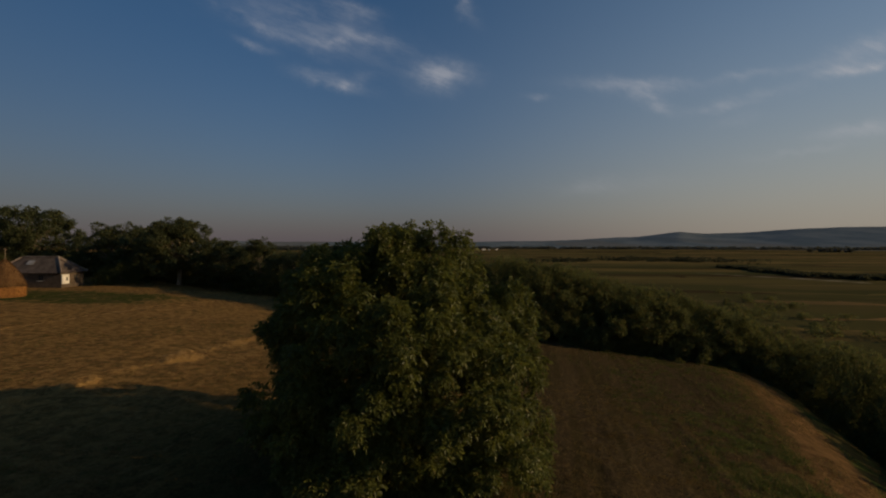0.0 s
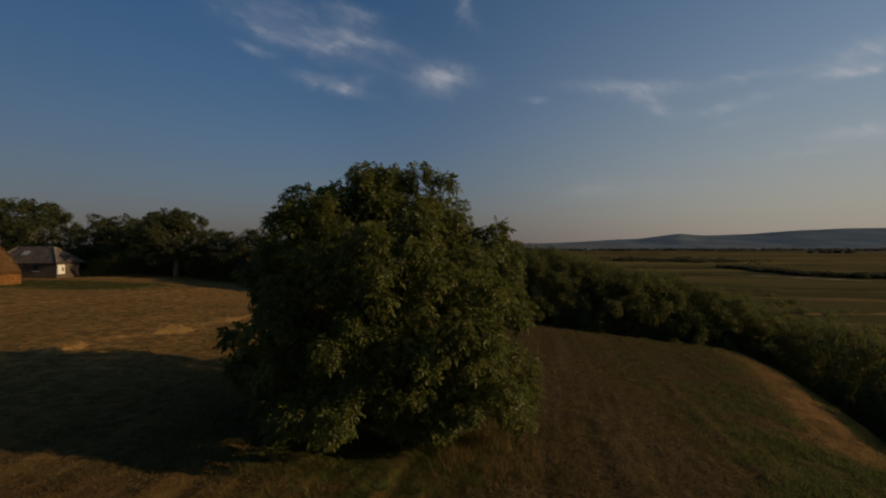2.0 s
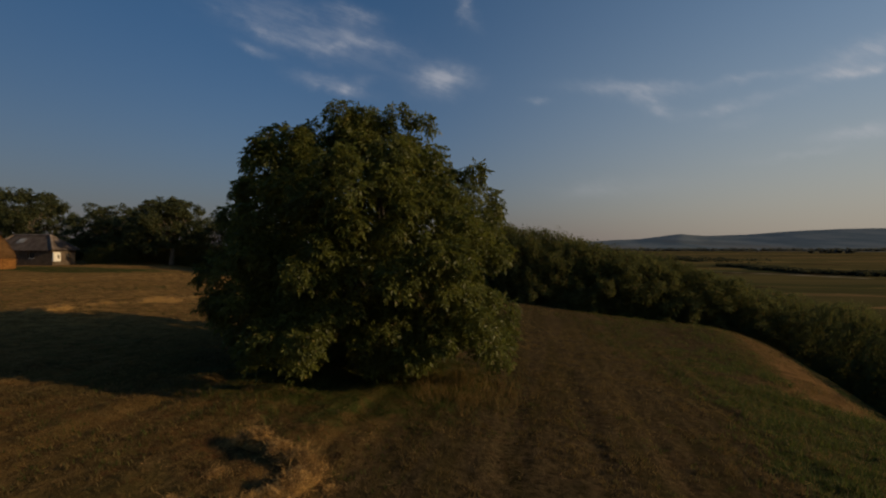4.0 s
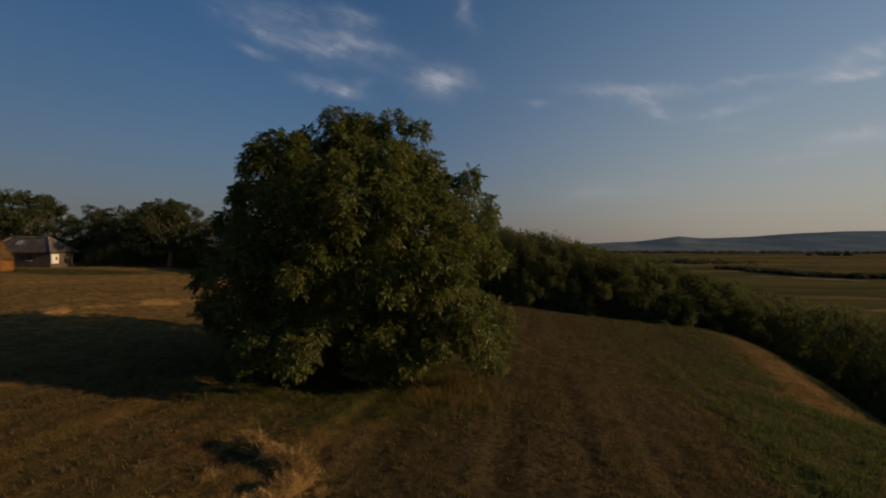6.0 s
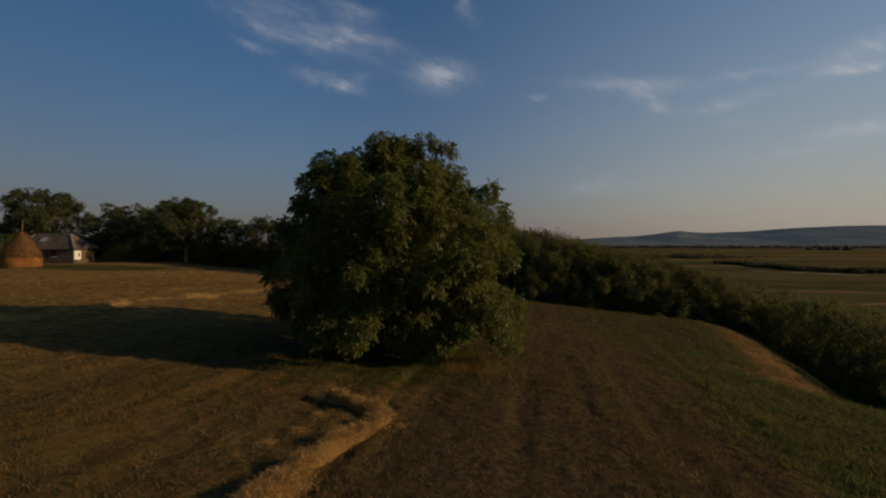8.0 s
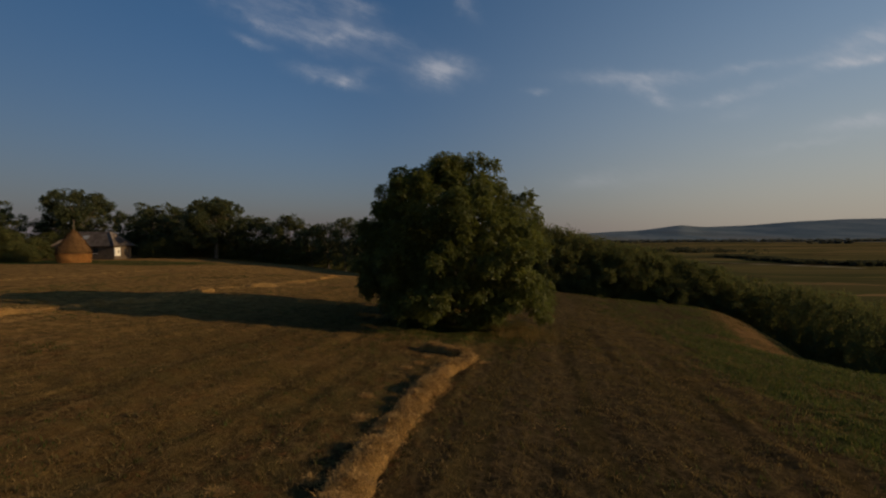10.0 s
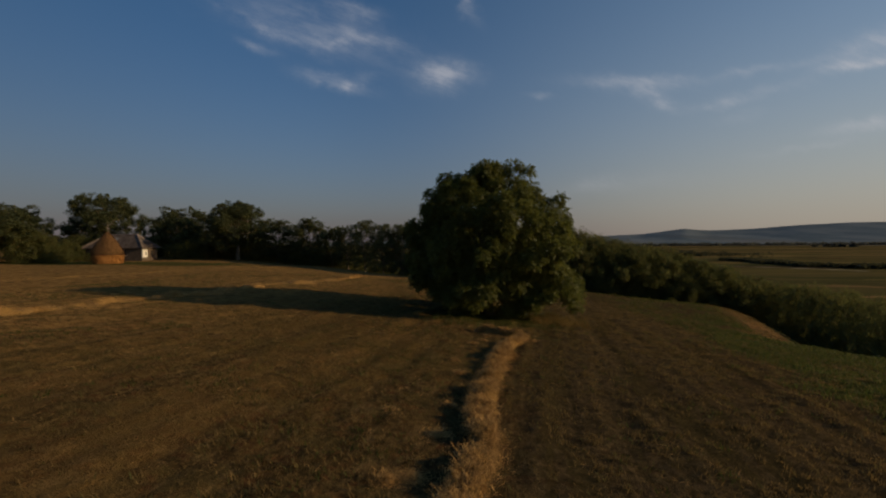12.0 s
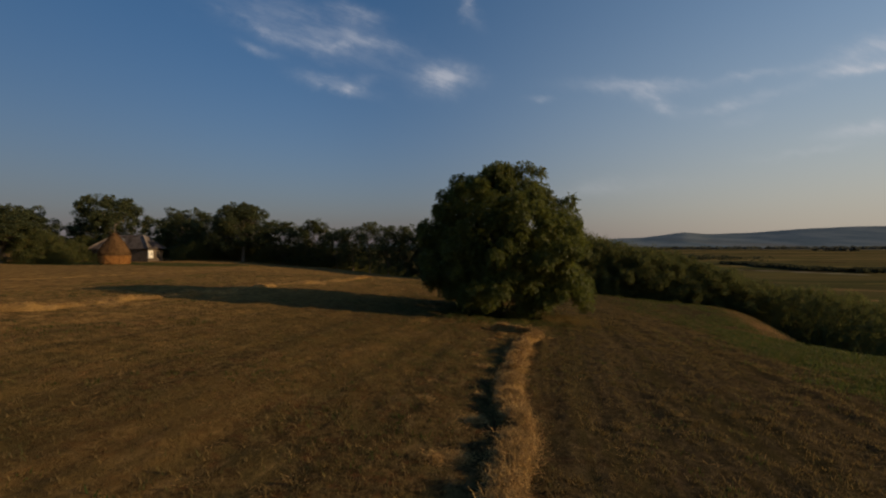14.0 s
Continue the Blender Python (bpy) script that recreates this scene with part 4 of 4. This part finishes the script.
# ---- grass, stubble and loose straw ----
def scatter(rng, x0, y0, x1, y1, count, keep):
    """Random ground spots in a rectangle, kept with the chance that keep gives at each."""
    x, y = rng.uniform(x0, x1, count), rng.uniform(y0, y1, count)
    ok = rng.rand(count) < keep(x, y)
    x, y = x[ok], y[ok]
    return np.stack([x, y, land(x, y) - 0.01], 1)


def build_blades(rng, name, spots, per, spread, length, width, lean, mat, label, category):
    base = np.repeat(spots, per, 0)
    base = base + rng.normal(size=base.shape) * np.array([spread, spread, 0])
    base[:, 2] = land(base[:, 0], base[:, 1]) - 0.015
    v, f = blades(rng, base, np.full(len(base), length), np.full(len(base), width), lean, 1.0 if lean < 0.9 else 0.25)
    tagged(new(name, mesh_of(name, v, f, mat)), label, category, kind="stuff")


def near_row(x, y):
    return (x + 3.0) * math.cos(SWATH) - (y - 2.3) * math.sin(SWATH)


def from_tree(x, y):
    return np.hypot(x - TREE[0], y - TREE[1])


rng = np.random.RandomState(41)
build_blades(rng, "stubble", scatter(rng, -32, -9, 15, 46, 90000, lambda x, y: np.clip(0.6 + 0.5 * wob(x, y, 1.5) - (from_tree(x, y) < 5) - 0.3 * (near_row(x, y) > 0), 0, 1)), 3, 0.05, 0.09, 0.006, 0.7, DRY,
             "short cut stubble stalks on the brown field", "stubble")
build_blades(rng, "scattered_straw", scatter(rng, -32, -9, 14, 45, 7000, lambda x, y: np.clip(wob(x, y, 2.2) + 0.25 - 0.4 * (near_row(x, y) > 1), 0, 1)), 16, 0.12, 0.15, 0.005, 1.0, STRAW,
             "loose straw scattered over the stubble", "straw")
build_blades(rng, "dry_tufts", scatter(rng, -9, -9, 15, 32, 16000, lambda x, y: np.clip(0.35 + 1.3 * wob(x, y, 0.9), 0, 1) * (from_tree(x, y) > 4)), 13, 0.07, 0.11, 0.007, 0.8, DRY,
             "low dry tufts standing on the bare soil", "grass")
build_blades(rng, "weeds", scatter(rng, -32, -9, 14, 45, 14000, lambda x, y: np.clip(0.05 + 1.4 * wob(x, y, 3.0), 0, 1)), 10, 0.09, 0.1, 0.008, 0.7, GRASS, "small green weeds between the stubble", "weeds")
build_blades(rng, "rim_grass", scatter(rng, 3, -12, 32, 46, 60000, lambda x, y: grassy(x, y) ** 1.3 * np.clip(0.75 + wob(x, y, 2.0), 0, 1)),
             7, 0.1, 0.2, 0.01, 0.6, GRASS, "green grass along the rim of the field", "grass")
build_blades(rng, "tree_foot_grass", scatter(rng, -9, 9, 6, 22, 12500, lambda x, y: np.clip(1.6 - np.hypot(x - TREE[0], y - TREE[1] + 0.6) / 4.2, 0, 1) * np.clip(0.75 + wob(x, y, 1.1), 0, 1)), 12, 0.14, 0.22, 0.007, 0.9, GRASS,
             "uncut green grass under the walnut tree", "grass")
build_blades(rng, "dry_grass", scatter(rng, -0.6, 11.8, 4.4, 17.4, 420, lambda x, y: np.clip(1.15 - np.hypot(x - 1.9, y - 14.6) / 2.1, 0, 1) * np.clip(0.6 + wob(x, y, 0.9), 0, 1)), 15, 0.2, 0.46, 0.005, 0.6, TALL_DRY,
             "tall dry grass at the walnut tree's foot", "grass")
build_blades(rng, "bank_grass", scatter(rng, 12, 18, 34, 48, 16000, lambda x, y: np.clip(1 - np.abs(beyond(x, y) + 0.8) / 2.6, 0, 1) * np.clip(0.45 + wob(x, y, 1.4), 0, 1)), 7, 0.1, 0.2, 0.008, 0.6, DRY,
             "dry tufts on the eroded bank", "grass")


build_blades(rng, "tall_weeds", scatter(rng, -5.6, 10.6, -2.6, 12.9, 60, lambda x, y: np.clip(0.25 + wob(x, y, 0.8), 0, 1)), 18, 0.12, 0.3, 0.006, 0.75, GRASS, "tall green weeds at the shade's edge", "weeds")


def build_tuft(rng, x, y, size):
    """A loose handful of straw left beside the raked row."""
    ob = thing("straw_tuft", (x, y, land_at(x, y)), "small loose tuft of golden straw", "straw tuft", "tufts beside the row")
    n = int(900 * size)
    spread = rng.normal(size=(n, 2)) * 0.13 * size
    base = np.stack([spread[:, 0], spread[:, 1], np.clip(0.11 * size - 0.5 * np.hypot(*spread.T), 0, 1) * rng.rand(n)], 1)
    base[:, 2] += land(base[:, 0] + x, base[:, 1] + y) - land_at(x, y) - 0.01
    v, f = blades(rng, base, rng.uniform(0.08, 0.26, n), rng.uniform(0.003, 0.007, n), rng.uniform(0.3, 1.0, (n, 1)), rng.uniform(-0.05, 0.4, (n, 1)))
    part("straw", mesh_of("straw", v, f, STRAW), STRAW, ob)


rng = np.random.RandomState(77)
for x, y, size in ((-4.0, 1.9, 0.7), (-4.55, -2.6, 0.9), (-4.9, -4.4, 0.9), (-5.25, -4.5, 0.8), (-4.1, 3.4, 0.6), (-4.3, -0.9, 0.6), (-5.6, -1.5, 0.5), (-2.9, 7.2, 0.7), (-3.3, 6.4, 0.8), (-2.7, 8.1, 0.7), (-0.6, 7.9, 0.6)):
    build_tuft(rng, x, y, size)


# ---- farmsteads far out in the valley ----
def build_far_house(at, turn, size):
    ob = thing("distant_house", (*at, land_at(*at)), "tiny white farmhouse far across the plain", "house", "distant farmhouses", turn=turn)
    L, D, H = 14 * size, 8 * size, 5 * size
    part("wall", block(-L / 2, -D / 2, -1, L / 2, D / 2, H, 0), LIME, ob)
    bm = bmesh.new()
    a = [bm.verts.new((sx * (L / 2 + 0.5), sy * (D / 2 + 0.5), H)) for sx, sy in ((-1, -1), (1, -1), (1, 1), (-1, 1))]
    b = [bm.verts.new((sx * (L / 2 + 0.5), 0, H + D * 0.4)) for sx in (-1, 1)]
    for q in ((a[0], a[1], b[1], b[0]), (a[2], a[3], b[0], b[1]), (a[1], a[2], b[1]), (a[3], a[0], b[0]), (a[3], a[2], a[1], a[0])):
        bm.faces.new(q)
    part("roof", bm, CLAY, ob, "brown tiled roof")


for at, turn, size in (((150, 1640), 12, 1.0), ((172, 1660), 80, 0.8), ((205, 1700), 20, 0.7), ((-430, 1480), 10, 1.0), ((-460, 1500), 70, 0.8)):
    build_far_house(at, turn, size)
